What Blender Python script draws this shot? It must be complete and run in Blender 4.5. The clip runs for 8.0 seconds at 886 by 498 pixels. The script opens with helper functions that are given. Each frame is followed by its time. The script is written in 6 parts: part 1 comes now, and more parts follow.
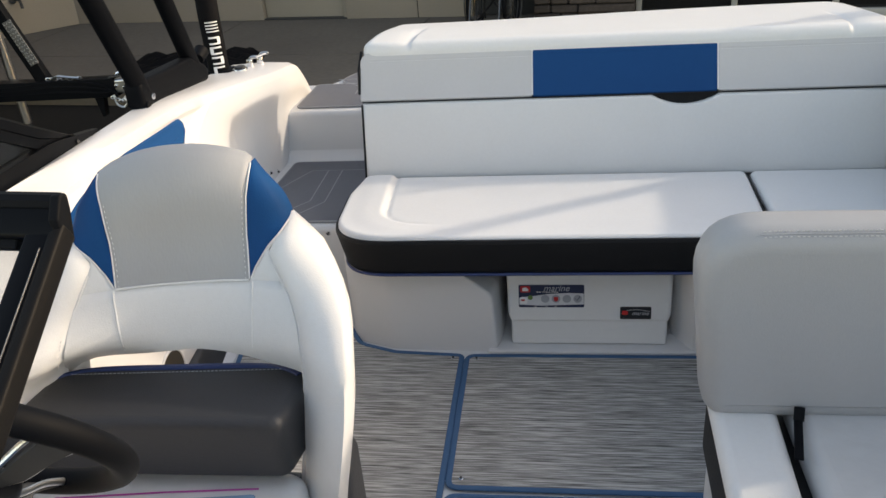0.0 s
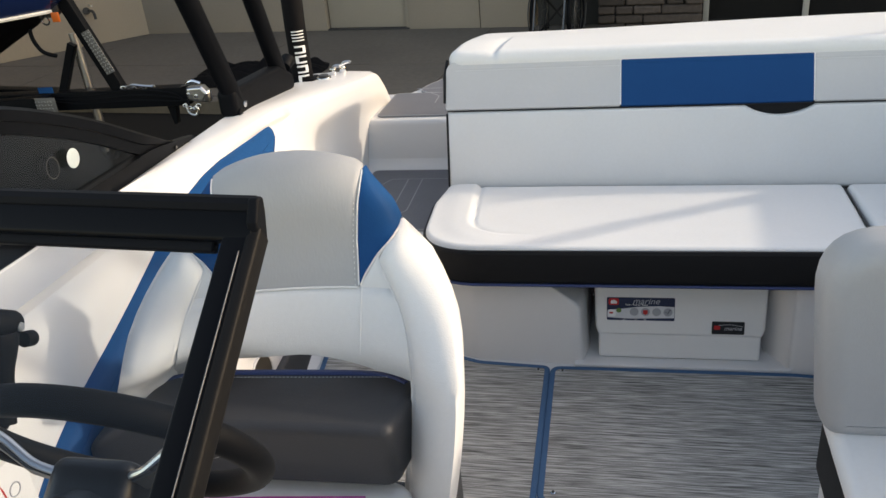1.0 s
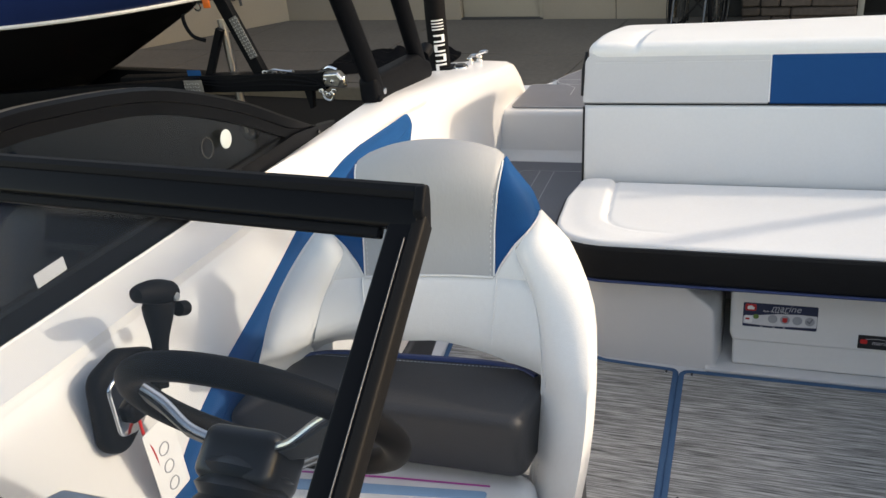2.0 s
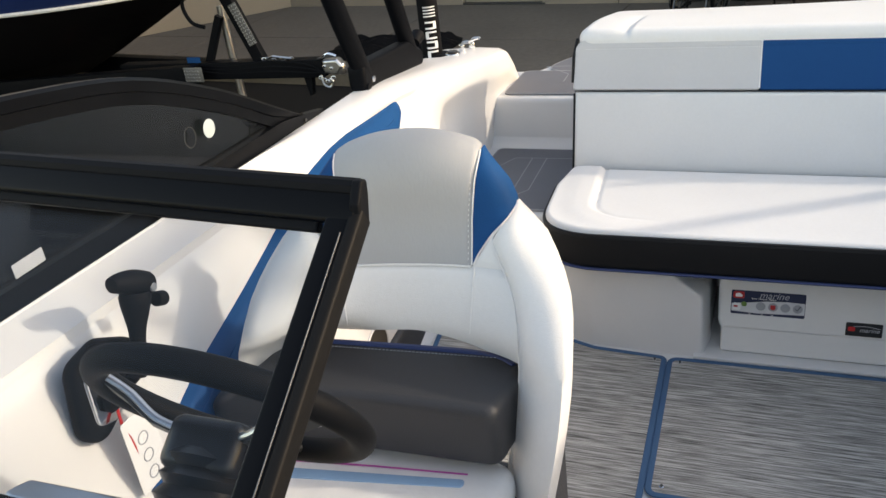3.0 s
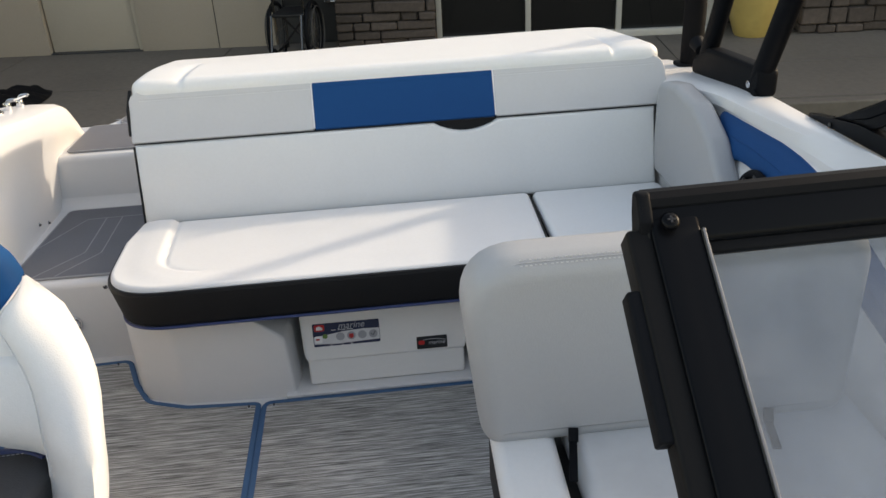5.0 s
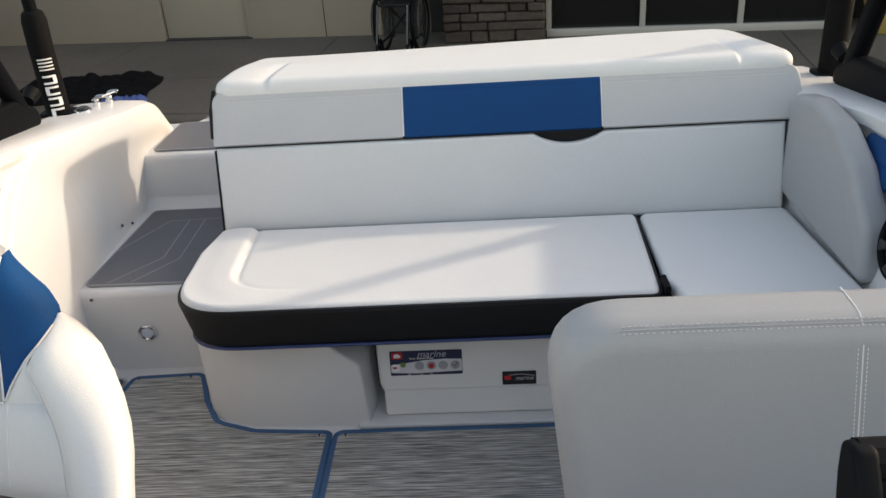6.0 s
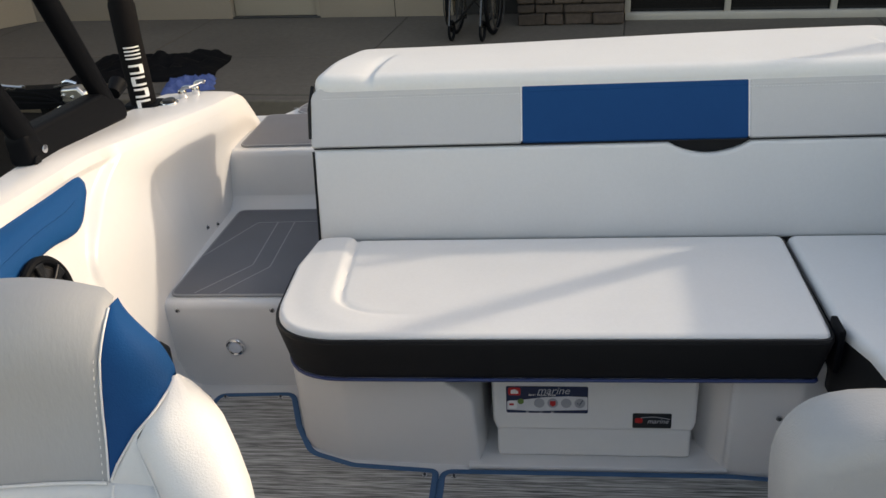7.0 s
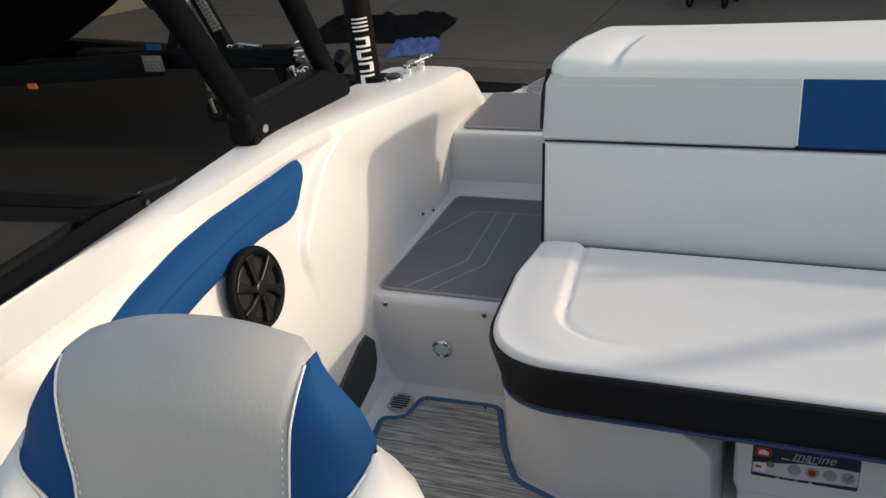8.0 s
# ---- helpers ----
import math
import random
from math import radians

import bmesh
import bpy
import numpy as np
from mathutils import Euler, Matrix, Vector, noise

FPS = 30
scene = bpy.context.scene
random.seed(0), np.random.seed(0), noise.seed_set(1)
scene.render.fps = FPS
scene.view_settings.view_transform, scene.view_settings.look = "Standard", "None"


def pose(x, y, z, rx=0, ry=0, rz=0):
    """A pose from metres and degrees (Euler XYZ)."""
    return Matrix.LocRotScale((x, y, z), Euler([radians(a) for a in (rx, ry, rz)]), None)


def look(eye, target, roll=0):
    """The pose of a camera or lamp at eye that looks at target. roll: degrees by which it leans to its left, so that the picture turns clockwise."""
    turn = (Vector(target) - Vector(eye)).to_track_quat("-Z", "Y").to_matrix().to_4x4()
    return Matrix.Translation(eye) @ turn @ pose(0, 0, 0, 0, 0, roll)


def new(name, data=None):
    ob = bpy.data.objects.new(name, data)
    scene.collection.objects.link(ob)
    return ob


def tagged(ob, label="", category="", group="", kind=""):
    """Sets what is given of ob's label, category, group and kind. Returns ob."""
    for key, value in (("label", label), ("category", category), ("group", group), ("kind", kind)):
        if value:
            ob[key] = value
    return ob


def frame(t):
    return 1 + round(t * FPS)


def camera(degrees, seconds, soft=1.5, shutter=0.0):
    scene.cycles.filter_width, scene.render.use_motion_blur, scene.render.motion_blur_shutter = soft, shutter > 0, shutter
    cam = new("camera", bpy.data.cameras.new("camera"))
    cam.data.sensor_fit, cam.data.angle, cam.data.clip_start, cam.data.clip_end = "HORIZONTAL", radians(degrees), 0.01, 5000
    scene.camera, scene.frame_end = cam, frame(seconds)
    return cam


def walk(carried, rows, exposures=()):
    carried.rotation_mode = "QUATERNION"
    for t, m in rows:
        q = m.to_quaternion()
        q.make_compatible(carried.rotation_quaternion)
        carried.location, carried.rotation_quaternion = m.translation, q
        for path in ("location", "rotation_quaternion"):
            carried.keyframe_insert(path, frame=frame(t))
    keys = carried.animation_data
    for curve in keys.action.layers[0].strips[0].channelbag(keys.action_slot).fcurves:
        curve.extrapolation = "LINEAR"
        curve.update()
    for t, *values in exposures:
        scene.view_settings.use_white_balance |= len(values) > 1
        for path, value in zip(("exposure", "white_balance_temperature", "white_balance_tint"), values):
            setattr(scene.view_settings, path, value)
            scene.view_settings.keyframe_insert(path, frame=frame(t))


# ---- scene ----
cam = camera(56.2, 8.0)
PATH = [
    (0, (0.127, 0.288, 1.34), (-0.142, 2.038, 0.409), -4.5),
    (0.5, (0.062, 0.291, 1.339), (-0.251, 2.047, 0.433), -5.1),
    (1, (0.025, 0.285, 1.34), (-0.362, 2.028, 0.44), -5.3),
    (1.5, (-0.004, 0.276, 1.339), (-0.514, 1.992, 0.448), -5.8),
    (1.7, (-0.005, 0.276, 1.341), (-0.585, 1.972, 0.454), -6.1),
    (2.8, (0.023, 0.297, 1.345), (-0.717, 1.91, 0.422), -6.8),
    (3, (0.041, 0.297, 1.344), (-0.633, 1.938, 0.421), -6.9),
    (3.5, (0.079, 0.295, 1.345), (-0.298, 2.029, 0.423), -5.8),
    (4, (0.124, 0.284, 1.345), (0.136, 2.065, 0.434), -3.5),
    (4.2, (0.152, 0.273, 1.348), (0.286, 2.049, 0.438), -2.7),
    (5.3, (0.268, 0.416, 1.337), (0.395, 2.196, 0.435), -3.3),
    (5.5, (0.281, 0.47, 1.338), (0.32, 2.255, 0.435), -3.7),
    (6, (0.275, 0.566, 1.326), (0.168, 2.341, 0.411), -4.0),
    (6.5, (0.186, 0.697, 1.323), (0.031, 2.46, 0.392), -3.9),
    (7, (0.098, 0.794, 1.318), (-0.129, 2.539, 0.366), -4.1),
    (7.5, (0.025, 0.89, 1.311), (-0.415, 2.579, 0.335), -5.2),
    (8, (-0.004, 1.025, 1.297), (-0.701, 2.619, 0.309), -7.2),
]
walk(cam, [(t, look(eye, target, roll)) for t, eye, target, roll in PATH], [(0.0, 1.55, 9750, 14), (1.5, 1.70, 9750, 14), (3.0, 1.78, 9750, 14), (4.0, 1.62, 9850, 14), (5.5, 1.70, 10150, 14), (6.5, 1.33, 9850, 14), (7.5, 1.37, 9850, 14), (8.0, 1.18, 9450, 13)])

# ---------------------------------------------------------------- world, sun
world = bpy.data.worlds.new("sky")
scene.world = world
world.use_nodes = True
wn = world.node_tree
sky = wn.nodes.new("ShaderNodeTexSky")
sky.sky_type = 'NISHITA'
sky.sun_disc = False
SUN = Vector((1.0, 0.30, 0.43)).normalized()
sky.sun_elevation = math.asin(SUN.z)
sky.sun_rotation = math.atan2(SUN.x, SUN.y)
wn.links.new(sky.outputs[0], wn.nodes["Background"].inputs[0])
wn.nodes["Background"].inputs[1].default_value = 0.15
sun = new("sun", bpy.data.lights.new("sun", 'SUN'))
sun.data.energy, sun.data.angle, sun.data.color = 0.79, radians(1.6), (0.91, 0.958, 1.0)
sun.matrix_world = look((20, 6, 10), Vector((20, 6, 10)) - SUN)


# ---------------------------------------------------------------- materials
def mat(name, base, rough=0.5, metal=0.0, vary=0.12, scale=40.0, bump=0.0, bump_scale=300.0, stain=0.12,
        stain_scale=2.5, coat=0.0, stretch=(1, 1, 1), per_piece=0.0, spec=0.5):
    """A surface with fine grain, slow stains and fine relief, in metres."""
    m = bpy.data.materials.new(name)
    m.use_nodes = True
    n, l = m.node_tree.nodes, m.node_tree.links
    b = n["Principled BSDF"]
    tc, mp = n.new("ShaderNodeTexCoord"), n.new("ShaderNodeMapping")
    mp.inputs["Scale"].default_value = stretch
    l.new(tc.outputs["Object"], mp.inputs[0])
    fine, slow = n.new("ShaderNodeTexNoise"), n.new("ShaderNodeTexNoise")
    for tex, sc in ((fine, scale), (slow, stain_scale)):
        tex.inputs["Scale"].default_value = sc
        tex.inputs["Detail"].default_value = 4
        l.new(mp.outputs[0], tex.inputs["Vector"])
    add = n.new("ShaderNodeMath")
    add.operation = 'MULTIPLY_ADD'
    l.new(fine.outputs[0], add.inputs[0])
    add.inputs[1].default_value = 2 * vary
    add.inputs[2].default_value = 1 - vary
    add2 = n.new("ShaderNodeMath")
    add2.operation = 'MULTIPLY_ADD'
    l.new(slow.outputs[0], add2.inputs[0])
    add2.inputs[1].default_value = 2 * stain
    add2.inputs[2].default_value = 1 - stain
    mul = n.new("ShaderNodeMath")
    mul.operation = 'MULTIPLY'
    l.new(add.outputs[0], mul.inputs[0])
    l.new(add2.outputs[0], mul.inputs[1])
    last = mul
    if per_piece:
        info, sh = n.new("ShaderNodeObjectInfo"), n.new("ShaderNodeMath")
        sh.operation = 'MULTIPLY_ADD'
        l.new(info.outputs["Random"], sh.inputs[0])
        sh.inputs[1].default_value = 2 * per_piece
        sh.inputs[2].default_value = 1 - per_piece
        last = n.new("ShaderNodeMath")
        last.operation = 'MULTIPLY'
        l.new(mul.outputs[0], last.inputs[0])
        l.new(sh.outputs[0], last.inputs[1])
    tint = n.new("ShaderNodeVectorMath")
    tint.operation = 'SCALE'
    tint.inputs[0].default_value = base
    l.new(last.outputs[0], tint.inputs["Scale"])
    l.new(tint.outputs[0], b.inputs["Base Color"])
    b.inputs["Roughness"].default_value = rough
    b.inputs["Metallic"].default_value = metal
    b.inputs["Coat Weight"].default_value = coat
    b.inputs["Coat Roughness"].default_value = 0.08
    b.inputs["Specular IOR Level"].default_value = spec
    if bump:
        relief, bm = n.new("ShaderNodeTexNoise"), n.new("ShaderNodeBump")
        relief.inputs["Scale"].default_value = bump_scale
        relief.inputs["Detail"].default_value = 3
        l.new(mp.outputs[0], relief.inputs["Vector"])
        l.new(relief.outputs[0], bm.inputs["Height"])
        bm.inputs["Strength"].default_value = bump
        bm.inputs["Distance"].default_value = 0.002
        l.new(bm.outputs[0], b.inputs["Normal"])
    return m


def vinyl(name, base, rough=0.42, bump=0.22):
    return mat(name, base, rough, vary=0.03, scale=120, bump=bump, bump_scale=420, stain=0.035, stain_scale=6)


WHITE = vinyl("white_vinyl", (0.75, 0.745, 0.735))
VINYLGRAIN = mat("grained_grey_vinyl", (0.37, 0.375, 0.38), 0.45, vary=0.03, scale=120, bump=0.16, bump_scale=120, stain=0.04, stain_scale=6, stretch=(2.2, 0.8, 0.8))
MIDGREY = vinyl("mid_grey_vinyl", (0.365, 0.37, 0.38))
GREY = vinyl("light_grey_vinyl", (0.70, 0.70, 0.69))
PANEL = vinyl("pale_grey_panel_vinyl", (0.545, 0.538, 0.535))
BLUE = mat("blue_vinyl", (0.001, 0.060, 0.185), 0.55, vary=0.03, scale=120, bump=0.22, bump_scale=420, stain=0.035, stain_scale=6, spec=0.08)
DARK = vinyl("charcoal_vinyl", (0.030, 0.031, 0.035), 0.5, 0.4)
BLACKV = mat("black_vinyl", (0.009, 0.009, 0.010), 0.55, vary=0.03, scale=120, bump=0.3, bump_scale=420, stain=0.035, spec=0.25)
NAVY = vinyl("navy_piping", (0.014, 0.035, 0.13), 0.45)
PALEBLUE = mat("pale_blue_vinyl", (0.22, 0.38, 0.56), 0.25, vary=0.10, scale=30, bump=0.15, bump_scale=60)
GEL = mat("white_gelcoat", (0.69, 0.683, 0.682), 0.34, vary=0.015, scale=60, stain=0.03, stain_scale=3, coat=0.12, bump=0.03, bump_scale=30)
POWDER = mat("black_powder_coat", (0.0040, 0.0048, 0.0066), 0.5, spec=0.06, vary=0.15, scale=500, bump=0.25, bump_scale=900, stain=0.1)
ANOD = mat("black_anodised_rail", (0.0024, 0.0029, 0.0040), 0.34, spec=0.10, vary=0.1, scale=200, stain=0.1, stain_scale=8)
RUBBER = mat("black_rubber", (0.0042, 0.0050, 0.0068), 0.6, spec=0.09, vary=0.1, scale=200, bump=0.07, bump_scale=500)
EDGE = mat("dull_aluminium_edge", (0.20, 0.20, 0.205), 0.4, metal=0.7, vary=0.06, scale=200)
GASKET = mat("dark_grey_rubber", (0.0065, 0.0063, 0.0066), 0.55, spec=0.12, vary=0.1, scale=200, bump=0.07, bump_scale=500)
GLOSSBLK = mat("glossy_black_rubber", (0.004, 0.004, 0.005), 0.33, vary=0.1, scale=200, bump=0.05, bump_scale=400, spec=0.45)
CHROME = mat("chrome", (0.75, 0.76, 0.78), 0.08, metal=1.0, vary=0.02, stain=0.03)
BRUSH = mat("brushed_aluminium", (0.55, 0.56, 0.58), 0.3, metal=1.0, vary=0.06, scale=200, stretch=(1, 12, 1))
NONSKID = mat("grey_non_skid", (0.138, 0.143, 0.160), 0.75, vary=0.16, scale=500, bump=0.6, bump_scale=900, stain=0.1, stain_scale=9)
NONSKID_LINE = mat("pale_pad_line", (0.27, 0.27, 0.28), 0.7, vary=0.1, scale=300)
MATEDGE = mat("blue_mat_binding", (0.030, 0.105, 0.215), 0.75, vary=0.2, scale=400, bump=0.4, bump_scale=700)
COOLER = mat("white_plastic", (0.74, 0.74, 0.73), 0.38, vary=0.02, scale=80, bump=0.08, bump_scale=400, stain=0.04)
CONCRETE = mat("concrete", (0.120, 0.103, 0.085), 0.85, vary=0.24, scale=18, bump=0.3, bump_scale=160, stain=0.30, stain_scale=0.9)
# Asphalt far darker than usual: the shade under the boats is in its colour.
ASPHALT_SHADED = mat("asphalt", (0.009, 0.0088, 0.0086), 0.9, spec=0.2, vary=0.35, scale=150, bump=0.6, bump_scale=200, stain=0.25, stain_scale=0.7)
JOINT = mat("concrete_joint", (0.07, 0.062, 0.052), 0.9)
STUCCO = mat("beige_stucco", (0.355, 0.303, 0.248), 0.85, vary=0.06, scale=60, bump=0.35, bump_scale=220, stain=0.08, stain_scale=0.8)
DOORM = mat("painted_steel_door", (0.40, 0.352, 0.288), 0.5, vary=0.03, scale=30, stain=0.05)
STONE = mat("ledger_stone", (0.060, 0.045, 0.038), 0.85, vary=0.45, scale=24, bump=1.0, bump_scale=45, stain=0.3, stain_scale=6, per_piece=0.35)
MORTAR = mat("dark_mortar", (0.018, 0.015, 0.013), 0.9, vary=0.2)
FRAMEM = mat("grey_window_frame", (0.40, 0.385, 0.36), 0.5, vary=0.04)
DARKGLASS = mat("dark_shop_glass", (0.012, 0.012, 0.012), 0.06, vary=0.05, stain=0.2, stain_scale=1)
TUBE = mat("dark_chromed_tube", (0.10, 0.105, 0.11), 0.22, metal=1.0, vary=0.1)
STEELD = mat("dark_grey_steel", (0.035, 0.036, 0.038), 0.5, vary=0.1)
POT = mat("ochre_glazed_pot", (0.42, 0.30, 0.10), 0.35, vary=0.08, scale=15, stain=0.2, stain_scale=4, coat=0.3)
TARP = mat("black_cloth", (0.004, 0.004, 0.005), 0.8, spec=0.12, vary=0.2, scale=60, bump=0.4, bump_scale=300)
CLOTH = mat("blue_cloth", (0.065, 0.115, 0.32), 0.85, vary=0.3, scale=40, bump=0.5, bump_scale=300)
HULLBLK = mat("black_hull_paint", (0.004, 0.004, 0.005), 0.35, vary=0.05, spec=0.2)
HULLBLUE = mat("blue_hull_paint", (0.010, 0.028, 0.115), 0.16, vary=0.05, coat=0.6)
STRIPE = mat("white_stripe", (0.7, 0.7, 0.7), 0.3)
TREAD = mat("checker_plate", (0.17, 0.17, 0.175), 0.45, metal=0.6, vary=0.2, scale=60, bump=0.3, bump_scale=160)
ORANGE = mat("orange_plastic", (0.75, 0.14, 0.02), 0.35)
REDM = mat("red_cord", (0.55, 0.02, 0.02), 0.5)
STICKER = mat("pale_sticker", (0.40, 0.47, 0.50), 0.5, vary=0.03)
PAPER = mat("white_paper", (0.75, 0.75, 0.76), 0.7, vary=0.02)
INKGREY = mat("grey_print", (0.33, 0.34, 0.37), 0.6)
PALEINK = mat("pale_print", (0.60, 0.61, 0.63), 0.45)
NAVYINK = mat("navy_print", (0.012, 0.020, 0.060), 0.35)
BLACKINK = mat("black_print", (0.012, 0.012, 0.014), 0.35)
SILVER = mat("silver_print", (0.42, 0.44, 0.48), 0.35)
REDINK = mat("red_print", (0.55, 0.02, 0.02), 0.4)
WHITEINK = mat("white_print", (0.78, 0.78, 0.78), 0.45)
GREENINK = mat("green_print", (0.12, 0.22, 0.05), 0.5)
LENS = mat("frosted_lens", (0.55, 0.60, 0.68), 0.25, vary=0.05)
CUPDARK = mat("dark_brown_plastic", (0.035, 0.027, 0.018), 0.5, vary=0.2, scale=30)
PINK = mat("magenta_trim", (0.45, 0.06, 0.30), 0.4)


def weave():
    """Woven vinyl floor: short horizontal streaks of pale and dark yarn."""
    m = mat("woven_floor", (0.30, 0.29, 0.27), 0.7, vary=0.1, scale=300, bump=0.5, bump_scale=500, stain=0.08, stain_scale=4, stretch=(1, 1, 1))
    n, l = m.node_tree.nodes, m.node_tree.links
    b = n["Principled BSDF"]
    tc = n.new("ShaderNodeTexCoord")
    out = None
    for sx, sy, det in ((5, 230, 4), (15, 480, 3)):
        mp, tx = n.new("ShaderNodeMapping"), n.new("ShaderNodeTexNoise")
        mp.inputs["Scale"].default_value = (sx, sy, 1)
        tx.inputs["Scale"].default_value, tx.inputs["Detail"].default_value = 1.0, det
        l.new(tc.outputs["Object"], mp.inputs[0])
        l.new(mp.outputs[0], tx.inputs["Vector"])
        if out is None:
            out = tx.outputs[0]
        else:
            mx = n.new("ShaderNodeMath")
            mx.operation = 'ADD'
            l.new(out, mx.inputs[0])
            l.new(tx.outputs[0], mx.inputs[1])
            hf = n.new("ShaderNodeMath")
            hf.operation = 'MULTIPLY'
            l.new(mx.outputs[0], hf.inputs[0])
            hf.inputs[1].default_value = 0.5
            out = hf.outputs[0]
    ramp = n.new("ShaderNodeValToRGB")
    e = ramp.color_ramp.elements
    e[0].position, e[0].color = 0.38, (0.070, 0.067, 0.062, 1)
    e[1].position, e[1].color = 0.60, (0.56, 0.545, 0.52, 1)
    mid = e.new(0.49)
    mid.color = (0.28, 0.272, 0.258, 1)
    l.new(out, ramp.inputs[0])
    l.new(ramp.outputs[0], b.inputs["Base Color"])
    return m


WEAVE = weave()


def glass(name, tint, rough=0.02, gloss=0.035):
    m = bpy.data.materials.new(name)
    m.use_nodes = True
    n, l = m.node_tree.nodes, m.node_tree.links
    n.remove(n["Principled BSDF"])
    tr, gl = n.new("ShaderNodeBsdfTransparent"), n.new("ShaderNodeBsdfGlossy")
    fr, mx = n.new("ShaderNodeLayerWeight"), n.new("ShaderNodeMixShader")
    pw, ma = n.new("ShaderNodeMath"), n.new("ShaderNodeMath")
    pw.operation, ma.operation = 'POWER', 'MULTIPLY_ADD'
    pw.inputs[1].default_value, ma.inputs[1].default_value, ma.inputs[2].default_value = 5.0, 0.9, gloss
    fr.inputs[0].default_value = 0.5
    tr.inputs[0].default_value = (*tint, 1)
    gl.inputs["Roughness"].default_value = rough
    l.new(fr.outputs["Facing"], pw.inputs[0])
    l.new(pw.outputs[0], ma.inputs[0])
    l.new(ma.outputs[0], mx.inputs[0])
    l.new(tr.outputs[0], mx.inputs[1])
    l.new(gl.outputs[0], mx.inputs[2])
    l.new(mx.outputs[0], n["Material Output"].inputs[0])
    return m


GLASS = glass("windshield_glass", (0.80, 0.835, 0.865), 0.02, 0.016)


def reflection_haze(m):
    """Mottled pale haze painted into a pane in place of its reflections."""
    n, l = m.node_tree.nodes, m.node_tree.links
    old = n["Material Output"].inputs[0].links[0].from_socket
    tc, tx, rp = n.new("ShaderNodeTexCoord"), n.new("ShaderNodeTexNoise"), n.new("ShaderNodeMapRange")
    tx.inputs["Scale"].default_value, tx.inputs["Detail"].default_value = 14, 5
    rp.inputs["From Min"].default_value, rp.inputs["From Max"].default_value = 0.3, 0.7
    rp.inputs["To Min"].default_value, rp.inputs["To Max"].default_value = 0.10, 0.42
    df, mx = n.new("ShaderNodeBsdfDiffuse"), n.new("ShaderNodeMixShader")
    df.inputs[0].default_value = (0.30, 0.33, 0.37, 1)
    l.new(tc.outputs["Object"], tx.inputs["Vector"])
    l.new(tx.outputs[0], rp.inputs["Value"])
    l.new(rp.outputs[0], mx.inputs[0])
    l.new(old, mx.inputs[1])
    l.new(df.outputs[0], mx.inputs[2])
    l.new(mx.outputs[0], n["Material Output"].inputs[0])
    return m


REFLECT_HAZE = reflection_haze(glass("haze_painted_glass", (0.70, 0.73, 0.76), 0.03, 0.06))
# Darker wrapped vinyl: the shade of dash and windshield is in its colour.
WRAP_SHADED = mat("shaded_wrapped_vinyl", (0.56, 0.56, 0.56), 0.4, vary=0.08, scale=22, bump=0.5, bump_scale=28, stain=0.1, stain_scale=7)
WRAPPED = mat("clear_wrapped_vinyl", (0.72, 0.72, 0.72), 0.3, vary=0.10, scale=22, bump=1.0, bump_scale=28, stain=0.1, stain_scale=7, coat=0.5)
SMOKE = glass("smoked_side_glass", (0.60, 0.585, 0.57), 0.05, 0.05)


# ---------------------------------------------------------------- mesh helpers
def part(name, bm, material, parent=None, label="", angle=35):
    me = bpy.data.meshes.new(name)
    bmesh.ops.recalc_face_normals(bm, faces=bm.faces)
    bm.to_mesh(me)
    bm.free()
    me.materials.append(material)
    for f in me.polygons:
        f.use_smooth = len(f.vertices) < 5
    me.set_sharp_from_angle(angle=radians(angle))
    ob = new(name, me)
    if parent is not None:
        ob.parent = parent
    if label:
        ob["label"] = label
    return ob


def thing(name, label, category, group="", kind="", at=(0, 0, 0)):
    ob = new(name)
    ob.location = at
    ob.empty_display_size = 0.05
    return tagged(ob, label, category, group, kind)


FRONT = Matrix(((1, 0, 0, 0), (0, 0, -1, 0), (0, 1, 0, 0), (0, 0, 0, 1)))      # drawn x, y -> world x, z; out of the sheet -> -y
SIDE = Matrix(((0, 0, 1, 0), (1, 0, 0, 0), (0, 1, 0, 0), (0, 0, 0, 1)))        # drawn x, y -> world y, z; out of the sheet -> +x
SIDE_IN = Matrix(((0, 0, -1, 0), (-1, 0, 0, 0), (0, 1, 0, 0), (0, 0, 0, 1)))   # drawn x, y -> world -y, z; out of the sheet -> -x


def at(x, y, z, m=None):
    t = Matrix.Translation((x, y, z))
    return t @ m if m is not None else t


def round_poly(pts, radii, n=6):
    """A closed polygon with its corners rounded."""
    if not isinstance(radii, (list, tuple)):
        radii = [radii] * len(pts)
    out = []
    for i, p in enumerate(pts):
        p, a, b, r = Vector(p), Vector(pts[i - 1]), Vector(pts[(i + 1) % len(pts)]), radii[i]
        u, v = (a - p), (b - p)
        lu, lv = u.length, v.length
        if r <= 0 or lu < 1e-6 or lv < 1e-6:
            out.append(p)
            continue
        u, v = u / lu, v / lv
        ang = math.acos(max(-1, min(1, u.dot(v))))
        d = min(r / math.tan(ang / 2), 0.49 * lu, 0.49 * lv)
        s, e = p + u * d, p + v * d
        for k in range(n + 1):
            t = k / n
            out.append(s * (1 - t) ** 2 + p * 2 * t * (1 - t) + e * t * t)
    return out


def rect(x0, y0, x1, y1, r=0.0, n=5):
    return round_poly([(x0, y0), (x1, y0), (x1, y1), (x0, y1)], r, n)


